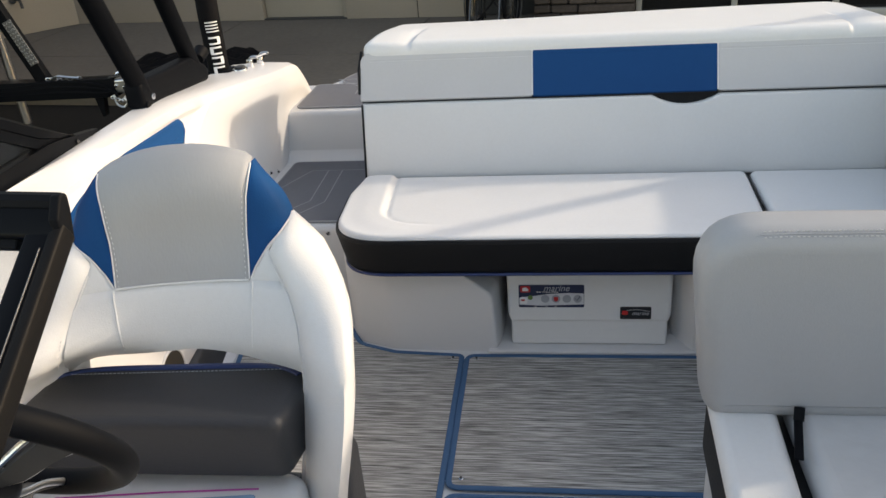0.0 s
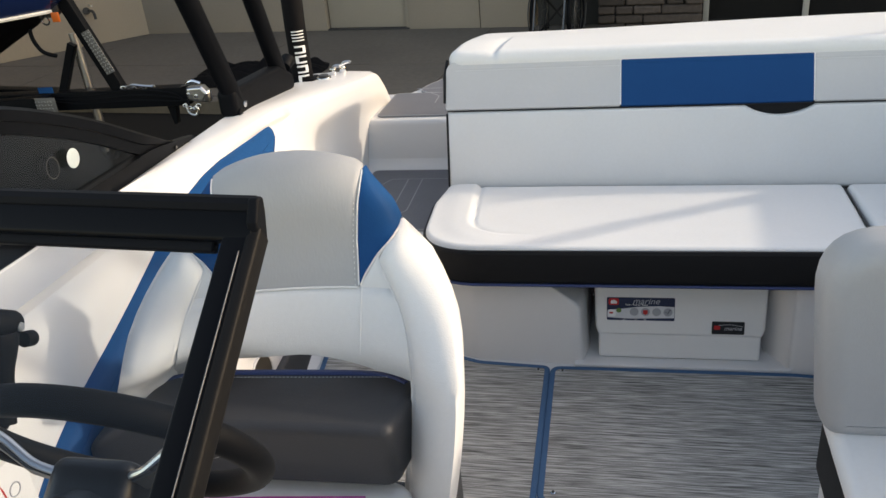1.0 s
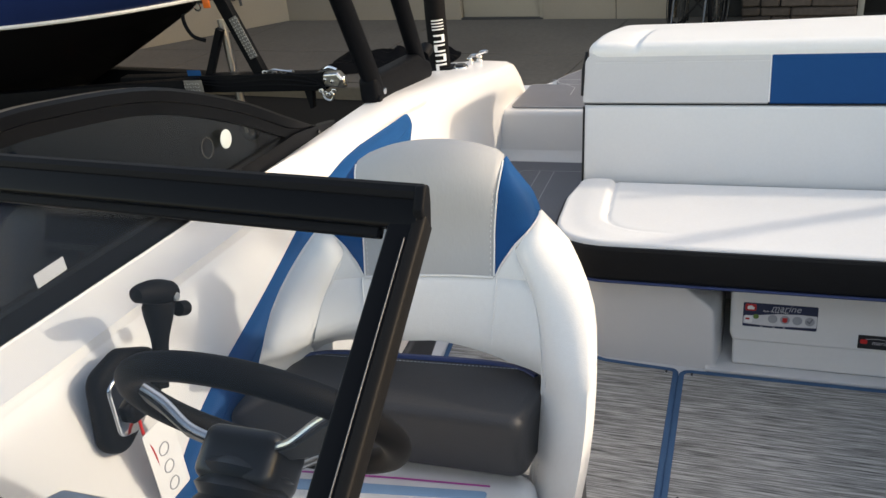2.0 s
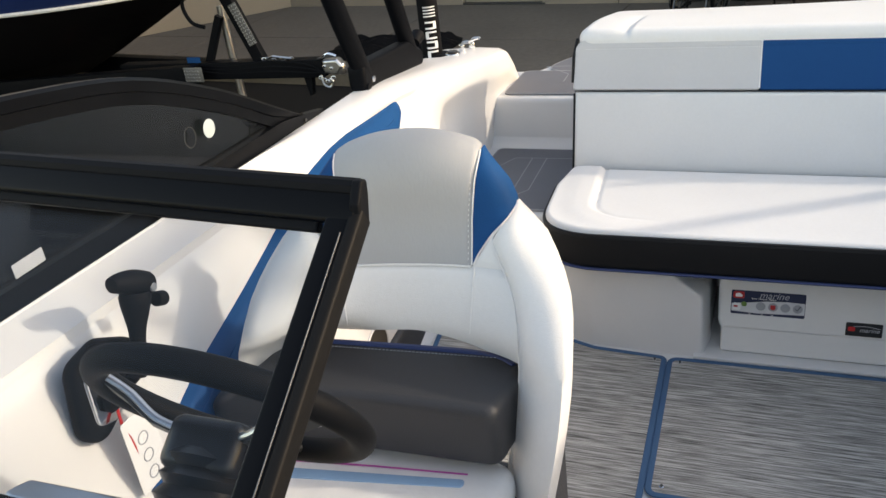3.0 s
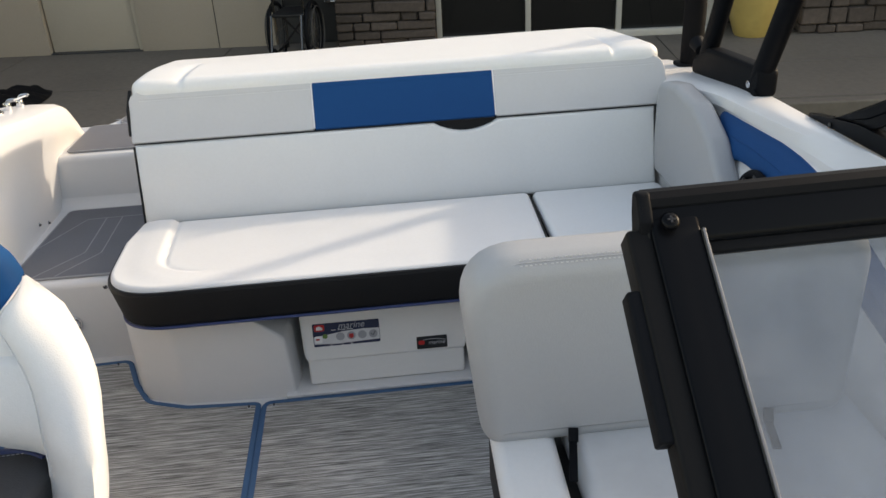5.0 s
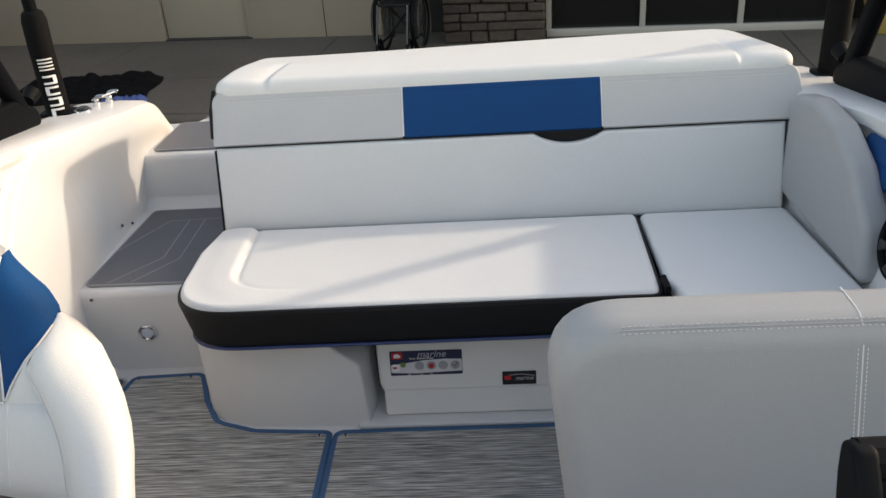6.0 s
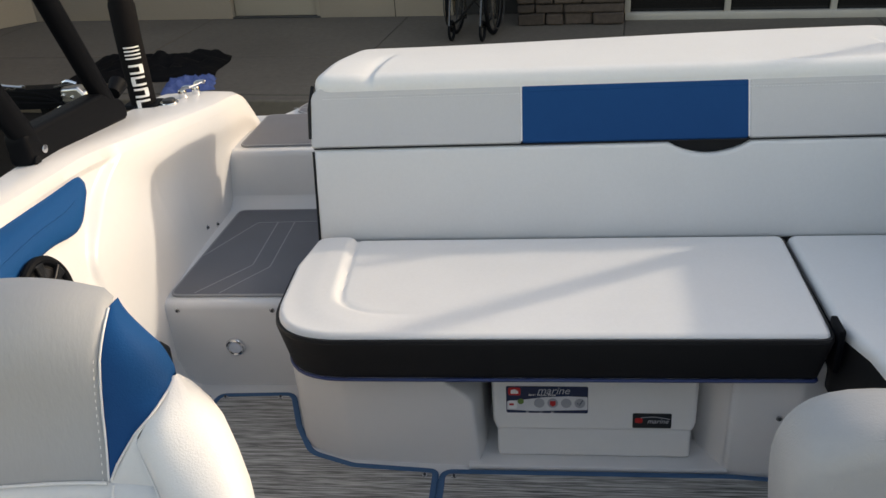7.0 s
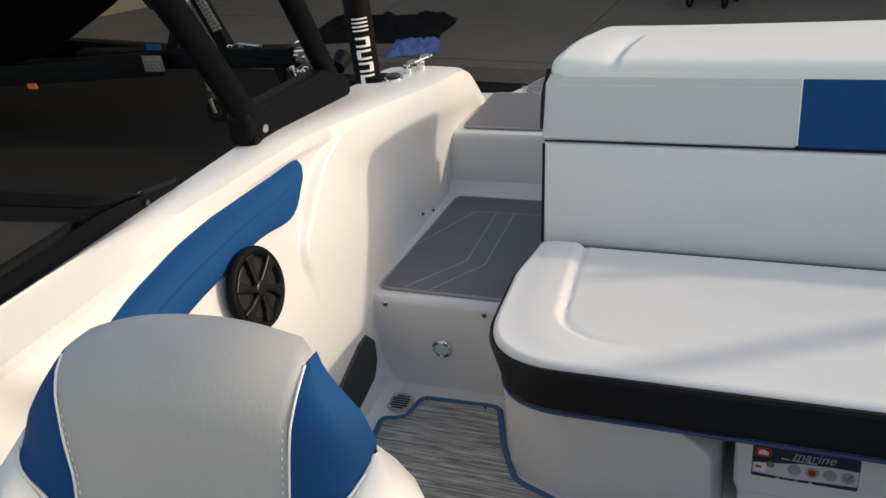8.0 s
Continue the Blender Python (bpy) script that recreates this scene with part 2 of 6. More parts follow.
def inset(pts, d):
    """The polygon moved inwards by d (counter-clockwise points)."""
    out, k = [], len(pts)
    for i in range(k):
        a, p, b = Vector(pts[i - 1]), Vector(pts[i]), Vector(pts[(i + 1) % k])
        u, v = (p - a), (b - p)
        u = u.normalized() if u.length > 1e-9 else v.normalized()
        v = v.normalized() if v.length > 1e-9 else u
        m = Vector((-(u.y + v.y), u.x + v.x))
        if m.length < 1e-6:
            m = Vector((-u.y, u.x))
        m.normalize()
        c = max(0.45, m.dot(Vector((-u.y, u.x))))
        out.append(p + m * (d / c))
    return out


def area(pts):
    return sum(pts[i - 1][0] * pts[i][1] - pts[i][0] * pts[i - 1][1] for i in range(len(pts))) / 2


def slab(pts, z0, z1, r=0.01, m=None, seg=4, r_low=None, taper=0.0, bm=None):
    """A pad drawn as a polygon, from z0 to z1, with rounded edges. taper: how far the foot stands in."""
    pts = [Vector(p) for p in pts]
    if area(pts) < 0:
        pts.reverse()
    bm = bm or bmesh.new()
    m = m or Matrix()
    r_low = r if r_low is None else r_low
    rings = []
    for k in range(seg + 1):
        a = k / seg * math.pi / 2
        rings.append((r_low * (1 - math.sin(a)) + taper, z0 + r_low * (1 - math.cos(a))))
    for k in range(seg + 1):
        a = k / seg * math.pi / 2
        rings.append((r * (1 - math.cos(a)), z1 - r * (1 - math.sin(a))))
    if r > 0.0015:
        rings.append((r + 0.0006, z1))
    if r_low > 0.0015:
        rings.insert(0, (r_low + taper + 0.0006, z0))
    loops = [[bm.verts.new(m @ Vector((p.x, p.y, z))) for p in (inset(pts, d) if d else pts)] for d, z in rings]
    n = len(pts)
    for a, b in zip(loops, loops[1:]):
        for i in range(n):
            bm.faces.new((a[i - 1], a[i], b[i], b[i - 1]))
    bm.faces.new(loops[0][::-1])
    bm.faces.new(loops[-1])
    return bm


def cut(bm, axis, values):
    """Slice a mesh at several places along an axis, so that it can be shaped there."""
    nrm = Vector((axis == 0, axis == 1, axis == 2))
    for v in values:
        bmesh.ops.bisect_plane(bm, geom=bm.verts[:] + bm.edges[:] + bm.faces[:], plane_co=nrm * v, plane_no=nrm)
    return bm


def ease(k):
    k = max(0.0, min(1.0, k))
    return k * k * (3 - 2 * k)


def away(x, y, line):
    """The signed distance from a line through points, in plan: over 0 on its left; and how far along it."""
    best = (9.0, 0.0, 0.0)
    run = 0.0
    for a, b in zip(line, line[1:]):
        d = (b - a).xy
        k = max(0.0, min(1.0, (Vector((x, y)) - a.xy).dot(d) / max(d.length_squared, 1e-12)))
        q = Vector((x, y)) - a.xy - d * k
        if q.length < best[0]:
            best = (q.length, 1.0 if d.x * q.y - d.y * q.x > 0 else -1.0, run + k * d.length)
        run += d.length
    return best[0] * best[1], best[2] / run


def box(x0, y0, z0, x1, y1, z1, r=0.004, m=None, bm=None, seg=2):
    return slab(rect(x0, y0, x1, y1, r, 2), z0, z1, min(r, (z1 - z0) / 2.1), m, seg, bm=bm)


def sweep(path, radius, n=12, closed=False, bm=None, flat=1.0, up=None):
    """A tube along a path; radius may be a list; flat squeezes it along up."""
    bm = bm or bmesh.new()
    path = [Vector(p) for p in path]
    k = len(path)
    rads = radius if isinstance(radius, (list, tuple)) else [radius] * k
    side = None
    loops = []
    for i, p in enumerate(path):
        a = path[i - 1] if (i or closed) else p
        b = path[(i + 1) % k] if (i < k - 1 or closed) else p
        t = (b - a).normalized()
        if side is None:
            ref = Vector(up) if up else (Vector((0, 0, 1)) if abs(t.z) < 0.9 else Vector((0, 1, 0)))
            side = t.cross(ref).normalized()
        else:
            side = (side - t * side.dot(t)).normalized()
        o = side.cross(t)
        loops.append([bm.verts.new(p + (side * math.cos(2 * math.pi * j / n) + o * flat * math.sin(2 * math.pi * j / n)) * rads[i]) for j in range(n)])
    for a, b in zip(loops, loops[1:] + ([loops[0]] if closed else [])):
        for j in range(n):
            bm.faces.new((a[j - 1], a[j], b[j], b[j - 1]))
    if not closed:
        bm.faces.new(loops[0][::-1])
        bm.faces.new(loops[-1])
    return bm


def spline(pts, n=8):
    """A smooth path through the points."""
    pts = [Vector(p) for p in pts]
    out = []
    for i in range(len(pts) - 1):
        p0, p1, p2, p3 = pts[max(i - 1, 0)], pts[i], pts[i + 1], pts[min(i + 2, len(pts) - 1)]
        for k in range(n):
            t = k / n
            out.append(0.5 * ((2 * p1) + (p2 - p0) * t + (2 * p0 - 5 * p1 + 4 * p2 - p3) * t * t + (3 * p1 - p0 - 3 * p2 + p3) * t ** 3))
    out.append(pts[-1])
    return out


def grid(rows, bm=None, closed=False):
    """A skin over rows of points, all of one length."""
    bm = bm or bmesh.new()
    vs = [[bm.verts.new(p) for p in row] for row in rows]
    for a, b in zip(vs, vs[1:]):
        for i in range(0 if closed else 1, len(a)):
            bm.faces.new((a[i - 1], a[i], b[i], b[i - 1]))
    return bm


def disc(r, z0, z1, m=None, n=24, e=0.002, bm=None):
    return slab([(r * math.cos(2 * math.pi * i / n), r * math.sin(2 * math.pi * i / n)) for i in range(n)], z0, z1, e, m, 2, bm=bm)


def lerp_table(table):
    """A function that runs through the (key, value) pairs."""
    ks, vs = [a for a, _ in table], [b for _, b in table]
    return lambda k: float(np.interp(k, ks, vs))


def smooth_table(table):
    """The same with eased bends."""
    f = lerp_table(table)
    return lambda k: sum(f(k + d) for d in (-0.045, -0.03, -0.015, 0, 0.015, 0.03, 0.045)) / 7


def thick(rows, t):
    """A closed panel: the skin over the rows, and the same t further aft."""
    bm = bmesh.new()
    f = [[bm.verts.new(p) for p in row] for row in rows]
    b = [[bm.verts.new(p + Vector((0, t, 0))) for p in row] for row in rows]
    for g in (f, b):
        for r0, r1 in zip(g, g[1:]):
            for i in range(1, len(r0)):
                bm.faces.new((r0[i - 1], r0[i], r1[i], r1[i - 1]))
    rim_f = f[0] + [r[-1] for r in f[1:-1]] + f[-1][::-1] + [r[0] for r in f[1:-1]][::-1]
    rim_b = b[0] + [r[-1] for r in b[1:-1]] + b[-1][::-1] + [r[0] for r in b[1:-1]][::-1]
    for i in range(len(rim_f)):
        bm.faces.new((rim_f[i - 1], rim_f[i], rim_b[i], rim_b[i - 1]))
    return bm


def shelled(bm, t):
    """Give an open skin a thickness."""
    bmesh.ops.recalc_face_normals(bm, faces=bm.faces)
    bmesh.ops.solidify(bm, geom=bm.faces[:], thickness=t)
    return bm


def stitched(path, length=0.0042, gap=0.0028, r=0.0006):
    """A row of short thread stitches along a path, as one mesh."""
    bm = bmesh.new()
    path = [Vector(p) for p in path]
    run, on = 0.0, 0.0
    for a, b in zip(path, path[1:]):
        d, ln = (b - a).normalized(), (b - a).length
        while on + length < ln:
            sweep([a + d * on, a + d * (on + length)], r, 5, bm=bm)
            on += length + gap
        on = max(0.0, on - ln)
    return bm


def letters(name, text, size, m, material, parent, depth=0.0006, label="", shear=0.0):
    cu = bpy.data.curves.new(name, 'FONT')
    cu.body, cu.size, cu.extrude, cu.align_x, cu.align_y, cu.shear = text, size, depth, 'CENTER', 'CENTER', shear
    tmp = bpy.data.objects.new(name, cu)
    me = bpy.data.meshes.new_from_object(tmp)
    bpy.data.objects.remove(tmp)
    me.transform(m)
    me.materials.clear()
    me.materials.append(material)
    ob = new(name, me)
    ob.parent = parent
    if label:
        ob["label"] = label
    return ob

# ---------------------------------------------------------------- the boat's shell
CX = 0.125                                  # the boat's middle line
half = smooth_table([(-2.3, 0.10), (-1.9, 0.55), (-1.2, 0.92), (-0.4, 1.10), (0.6, 1.165), (3.4, 1.165)])
rim = smooth_table([(-2.3, 0.86), (0.0, 0.80), (1.0, 0.735), (1.8, 0.70), (2.10, 0.69), (2.44, 0.678), (2.9, 0.618), (3.10, 0.595), (3.19, 0.575), (3.25, 0.50), (3.29, 0.43)])
ledge = smooth_table([(-2.3, 0.03), (1.8, 0.035), (2.15, 0.085), (2.45, 0.115), (2.7, 0.16), (3.0, 0.215), (3.3, 0.225)])


def smooth_z(table):
    f = lerp_table(table)
    return lambda k: sum(f(k + d) for d in (-0.03, -0.02, -0.01, 0, 0.01, 0.02, 0.03)) / 7


fold_y = smooth_z([(0.0, 2.25), (0.48, 2.275), (0.52, 2.315), (0.56, 2.395), (0.606, 2.475), (0.635, 2.535), (0.665, 2.61), (0.70, 2.68)])


def hull_ring(y, s):
    """One cross-section of a side, from the keel up over the gunwale and down to the floor; s: -1 starboard, 1 port."""
    w, g, e = half(y), rim(y), ledge(y)
    wall = 0.205
    k = min(1.0, g / 0.69)
    outer = [(max(w - 0.75, 0.02), -0.52), (max(w - 0.30, 0.03), -0.40), (w - 0.07, -0.05), (w - 0.03, g - 0.16), (w + 0.012, g - 0.10), (w + 0.012, g - 0.06),
             (w - 0.004, g - 0.05), (w - 0.008, g - 0.018), (w - 0.022, g - 0.002), (w - e * 0.6 - 0.012, g + 0.003), (w - e, g - 0.001),
             (w - e - 0.018, g - 0.010)]
    inner = [(w - max(e + 0.03, 0.11), g - 0.035), (w - max(e + 0.035, 0.14), g - 0.08),
             (w - 0.175 - max(0, e - 0.15) * 0.9, 0.52 * k), (w - 0.195 - max(0, e - 0.17) * 0.5, 0.40 * k),
             (w - wall, 0.25 * k), (w - wall, 0.08), (w - wall - 0.02, 0.02), (w - wall - 0.05, 0.0)]
    curve = [p for p in spline([Vector((x, z, 0)) for x, z in inner[:6]], 24)]
    pts = outer + [(p.x, p.y) for p in curve] + inner[6:]
    out = []
    for x, z in pts:
        if x < w - 0.09 and 0.02 < z < g:
            # the panel that carries bolster and loudspeaker lies a little further out, ahead of a swept fold
            lean_f = (fold_y(z + 0.006) - fold_y(z - 0.006)) / 0.012
            f = max(0.0, min(1.0, (fold_y(z) - y) / math.hypot(1.0, lean_f) / 0.024 + 0.5))
            x += 0.016 * f * f * (3 - 2 * f) * ease((z - 0.36) / 0.12) * min(1.0, (g - 0.02 - z) / 0.03 if z < g - 0.02 else 0.0)
        out.append(Vector((CX + s * max(x, 0.02), y, z)))
    return out


hull = thing("boat_hull", "white glossy gelcoat runabout hull with open cockpit on the asphalt", "boat", kind="structure")
ys = [-2.3 + 0.1 * i for i in range(43)] + [2.02 + 0.02 * i for i in range(11)] + [2.225 + 0.005 * i for i in range(109)] + [2.77 + 0.02 * i for i in range(27)]
for s, nm in ((-1, "starboard"), (1, "port")):
    part("side_shell", grid([hull_ring(y, s) for y in ys]), GEL, hull, "white gelcoat side with a rolled gunwale", 32)
    part("rub_rail", sweep([(CX + s * (half(y) + 0.014), y, rim(y) - 0.08) for y in ys[::3] if y < 3.2], 0.014, 8), RUBBER, hull, "black rubber rub rail")
# cockpit sole, bow closing, transom
sole = grid([[(CX - half(y) + 0.2, y, 0.0), (CX, y, 0.0), (CX + half(y) - 0.2, y, 0.0)] for y in [-2.0 + 0.1 * i for i in range(46)]])
part("cockpit_sole", sole, GEL, hull, "white gelcoat cockpit sole")
part("transom", box(CX - 1.15, 3.27, -0.5, CX + 1.15, 3.31, 0.42, 0.01), GEL, hull)
part("hull_bottom", grid([[(CX - max(half(y) - 0.75, 0.02), y, -0.52), (CX, y, -0.62), (CX + max(half(y) - 0.75, 0.02), y, -0.52)] for y in ys]), GEL, hull)

# steps over the transom, starboard
part("lower_step", slab(round_poly([(-0.86, 2.475), (-0.40, 2.475), (-0.40, 3.08), (-0.86, 3.08)], 0.0), 0.0, 0.255, 0.022, r_low=0.0), GEL, hull, "white moulded step")
part("upper_step", slab(round_poly([(-0.86, 3.03), (-0.40, 3.03), (-0.40, 3.36), (-0.86, 3.36)], 0.0), 0.0, 0.437, 0.022, r_low=0.0), GEL, hull, "white moulded upper step")
part("step_fillet", grid([[(x, 3.034 - 0.06 * (1 - math.sin(a)), 0.252 + 0.06 * (1 - math.cos(a))) for x in (-0.85, -0.42)] for a in [i * math.pi / 16 for i in range(9)]]), GEL, hull)
plat = round_poly([(-0.78, 3.30), (-0.60, 3.62), (0.85, 3.62), (1.03, 3.30)], [0.02, 0.16, 0.16, 0.02], 8)
part("swim_platform", slab(plat, 0.38, 0.432, 0.012), GEL, hull, "white swim platform behind the transom")


def pad(name, pts, z, r=0.02, label="", lines=()):
    """A grey non-skid pad with a pale rim and pale pressed lines."""
    out = round_poly(pts, r, 4)
    p = part(name, slab(out, z, z + 0.007, 0.003), NONSKID, hull, label)
    part("pad_rim", sweep([Vector((q.x, q.y, z + 0.003)) for q in inset(out if area(out) > 0 else out[::-1], -0.002)], 0.004, 6, True), NONSKID_LINE, p)
    for ln in lines:
        part("pressed_line", sweep([Vector((x, y, z + 0.0065)) for x, y in ln], 0.0024, 6, flat=0.5), NONSKID_LINE, p)
    return p


pad("step_pad", [(-0.825, 2.505), (-0.50, 2.505), (-0.50, 2.985), (-0.795, 2.985)], 0.256, 0.02, "grey rubbery non-skid pad with pale pressed lines",
    [[(-0.765, 2.508), (-0.655, 2.65), (-0.655, 2.90)], [(-0.70, 2.508), (-0.605, 2.64), (-0.605, 2.90)],
     [(-0.812, 2.70), (-0.715, 2.90), (-0.505, 2.905)]])
pad("upper_step_pad", [(-0.785, 3.06), (-0.44, 3.06), (-0.44, 3.325), (-0.775, 3.325)], 0.438, 0.02, "grey non-skid pad on the upper step",
    [[(-0.64, 3.322), (-0.60, 3.28), (-0.60, 3.19)]])
pad("platform_pad", [(-0.735, 3.345), (0.98, 3.345), (0.84, 3.60), (-0.59, 3.60)], 0.433, 0.08, "pale grey non-skid pad on the swim platform",
    [[(-0.71, 3.40), (0.5, 3.42)]])


def stud(x, y, z, m, parent, r=0.007, name="snap_stud"):
    s = part(name, disc(r, 0, 0.003, at(x, y, z, m), 12), CHROME, parent)
    part("stud_head", slab([(0.55 * r * math.cos(i * math.pi / 5), 0.55 * r * math.sin(i * math.pi / 5)) for i in range(10)], 0.003, 0.007, 0.0015, at(x, y, z, m), 2), STEELD, s)
    return s


for x in (-0.802, -0.557):
    stud(x, 2.474, 0.234, FRONT, hull)
for y, z in ((2.80, 0.30), (2.87, 0.275)):
    stud(-0.828, y, z, SIDE, hull)
lamp = part("courtesy_light", disc(0.026, 0, 0.006, at(-0.67, 2.474, 0.125, FRONT), 28), CHROME, hull, "round chrome courtesy light")
part("bezel", sweep([(-0.67 + 0.020 * math.cos(i * math.pi / 14), 2.468, 0.125 + 0.020 * math.sin(i * math.pi / 14)) for i in range(28)], 0.005, 8, True), CHROME, lamp)
part("lens", disc(0.016, 0.006, 0.009, at(-0.67, 2.474, 0.125, FRONT), 24), LENS, lamp)
drain = part("drain_grate", disc(0.034, 0.001, 0.005, at(-0.765, 2.397, 0), 32), BRUSH, hull, "round slotted metal drain")
for i in range(6):
    w = 0.022 if i in (1, 2, 3, 4) else 0.015
    part("slot", box(-0.765 - w, 2.397 - 0.020 + i * 0.008 - 0.0018, 0.0048, -0.765 + w, 2.397 - 0.020 + i * 0.008 + 0.0018, 0.006, 0.0005), BLACKV, drain)
for i in range(4):
    a = math.pi / 4 + i * math.pi / 2
    part("screw", disc(0.004, 0.005, 0.0065, at(-0.765 + 0.028 * math.cos(a), 2.397 + 0.028 * math.sin(a), 0), 10), CHROME, drain)
kick = cut(slab(round_poly([(1.85, 0.004), (2.33, 0.004), (2.40, 0.04), (2.44, 0.09), (2.445, 0.145), (2.41, 0.186), (2.37, 0.186), (2.10, 0.108), (1.85, 0.092)], 0.012), 0, 0.02, 0.008, at(-0.848, 0, 0, SIDE)), 2, (0.03, 0.06, 0.09, 0.12))
for v in kick.verts:
    v.co.x += 0.048 * max(0.0, 1 - v.co.z / 0.12) * ease((2.38 - v.co.y) / 0.2)
part("kick_panel", kick, DARK, hull, "charcoal padded kick panel low on the side")
recess = part("cup_recess", disc(0.066, -0.004, 0.003, at(-0.835, 1.895, 0.128, SIDE), 32), CUPDARK, hull, "round dark brown recess in the side")
part("recess_rim", sweep([(-0.833, 1.895 + 0.068 * math.cos(i * math.pi / 18), 0.128 + 0.068 * math.sin(i * math.pi / 18)) for i in range(36)], 0.004, 8, True), GEL, recess, "white rolled rim")

# moulded base below the stern bench, with the bay for the cooler
edge_pts = round_poly([(-0.44, 2.56), (-0.525, 2.48), (-0.50, 2.38), (-0.455, 2.24), (-0.33, 2.195), (-0.026, 2.182), (-0.010, 2.26), (-0.010, 2.56)], [0, 0.0, 0.05, 0.09, 0.09, 0.022, 0.03, 0], 6)
base_bm = slab(inset(edge_pts if area(edge_pts) > 0 else edge_pts[::-1], 0.010), 0.0, 0.275, 0.012, r_low=0.0)
cut(base_bm, 2, (0.06, 0.12, 0.18, 0.195, 0.215, 0.24))
for v in base_bm.verts:
    if v.co.x > -0.09 and v.co.y < 2.35:
        k = ease((v.co.x + 0.09) / 0.05)
        v.co.x -= k * (max(0.0, v.co.z - 0.185) * 1.15 + 0.05 * v.co.z)
part("bench_base", base_bm, GEL, hull, "white moulded bench base with a rounded corner", 50)
part("bay_sill", box(-0.06, 2.178, 0.0, 0.50, 2.56, 0.014, 0.005), GEL, hull)
part("bay_wall", slab([(0.4885, 2.19), (0.4885, 2.55), (0.443, 2.55), (0.443, 2.27)], 0.0, 0.272, 0.004, r_low=0.0), GEL, hull, "slanted bay wall")
for x0, x1 in ((-0.040, -0.006), (0.470, 0.436)):
    part("bracket", grid([[(x0, 2.235, 0.262), (x1, 2.235, 0.262)], [(x0, 2.235, 0.248), (x1, 2.235, 0.236)], [(x0, 2.25, 0.248), (x1, 2.25, 0.236)]]), GEL, hull, "small white bracket")
part("bay_back", box(-0.06, 2.55, 0.0, 0.50, 2.565, 0.28, 0.003), GEL, hull)
right_base = round_poly([(0.487, 2.186), (0.625, 2.172), (0.70, 2.22), (0.84, 2.21), (0.84, 1.50), (1.10, 1.50), (1.10, 2.70), (0.487, 2.70)], [0.02, 0.03, 0.03, 0.03, 0.02, 0, 0, 0], 4)
part("chaise_base", slab(right_base, 0.0, 0.272, 0.012, r_low=0.0), GEL, hull, "white moulded base under the chaise cushion", 50)
stud(0.585, 2.172, 0.165, FRONT, hull)
part("engine_box", slab(round_poly([(-0.45, 2.765), (1.10, 2.765), (1.02, 3.09), (-0.39, 3.09)], 0.03), 0.0, 0.592, 0.02, r_low=0.0), GEL, hull, "white engine cover under the sun pad")
# bow deck closes the boat behind the walk-through
part("bow_deck", slab([(CX - 0.9, -1.25), (CX - 0.5, -1.95), (CX, -2.25), (CX + 0.5, -1.95), (CX + 0.9, -1.25)], 0.74, 0.79, 0.02), GEL, hull, "white bow deck")

# ---------------------------------------------------------------- floor mats
mats = "woven floor mats"


def mat_piece(pts, radii, label):
    out = round_poly(pts, radii, 6)
    if area(out) < 0:
        out = out[::-1]
    t = thing("floor_mat", label, "floor mat", mats)
    part("weave", slab(inset(out, 0.004), 0.002, 0.008, 0.002), WEAVE, t)
    part("binding", sweep([Vector((p.x, p.y, 0.0065)) for p in inset(out, 0.0055)], 0.0080, 8, True, flat=0.5), MATEDGE, t, "dark blue sewn binding")
    return t


m1 = mat_piece([(-0.755, 0.30), (-0.1265, 0.30), (-0.1265, 2.170), (-0.32, 2.184), (-0.425, 2.222), (-0.475, 2.31), (-0.522, 2.435), (-0.722, 2.427), (-0.735, 2.35), (-0.790, 2.335), (-0.768, 2.11)],
               [0.02, 0.02, 0.02, 0.08, 0.06, 0.06, 0.035, 0.03, 0.03, 0.02, 0.02], "grey woven vinyl mat with blue binding along the starboard side")
m2 = mat_piece([(-0.1215, 1.655), (0.78, 1.655), (0.78, 2.150), (0.50, 2.172), (-0.1215, 2.170)], 0.03, "grey woven vinyl hatch mat with blue binding before the bench")
m3 = mat_piece([(-0.1215, 0.20), (0.40, 0.20), (0.40, 1.640), (-0.1215, 1.640)], 0.03, "grey woven vinyl mat with blue binding in the walk-through")
for t, x, y in ((m1, -0.70, 2.412), (m1, -0.555, 2.414), (m1, -0.155, 2.150), (m2, -0.09, 2.148), (m2, -0.088, 1.686), (m3, -0.088, 1.61)):
    stud(x, y, 0.008, Matrix(), t, 0.006)

# ---------------------------------------------------------------- stern seating
bench_out = [(-0.456, 2.130), (0.654, 2.138), (0.680, 2.612), (-0.455, 2.612), (-0.474, 2.45)]
bench_rnd = round_poly(bench_out, [0.185, 0.03, 0.025, 0.03, 0.10], 14)
tip = Matrix.Translation((0, 2.14, 0.385)) @ Matrix.Rotation(radians(-3.6), 4, 'X') @ Matrix.Translation((0, -2.14, -0.385))
bench = thing("bench_cushion", "white stern bench cushion with a black side band and rounded end", "boat seat")
part("black_band", slab(inset(bench_rnd[::1] if area(bench_rnd) > 0 else bench_rnd[::-1], -0.003), 0.274, 0.381, 0.010, tip, r_low=0.022, taper=0.018), BLACKV, bench, "black vinyl side band", 60)
ring = [tip @ Vector((p.x, p.y, 0.3785)) for p in inset(bench_rnd if area(bench_rnd) > 0 else bench_rnd[::-1], 0.001)]
part("piping", sweep(ring, 0.0028, 6, True), BLACKV, bench, "thin sewn piping")
ring = [tip @ Vector((p.x, p.y, 0.277)) for p in inset(bench_rnd if area(bench_rnd) > 0 else bench_rnd[::-1], 0.019)]
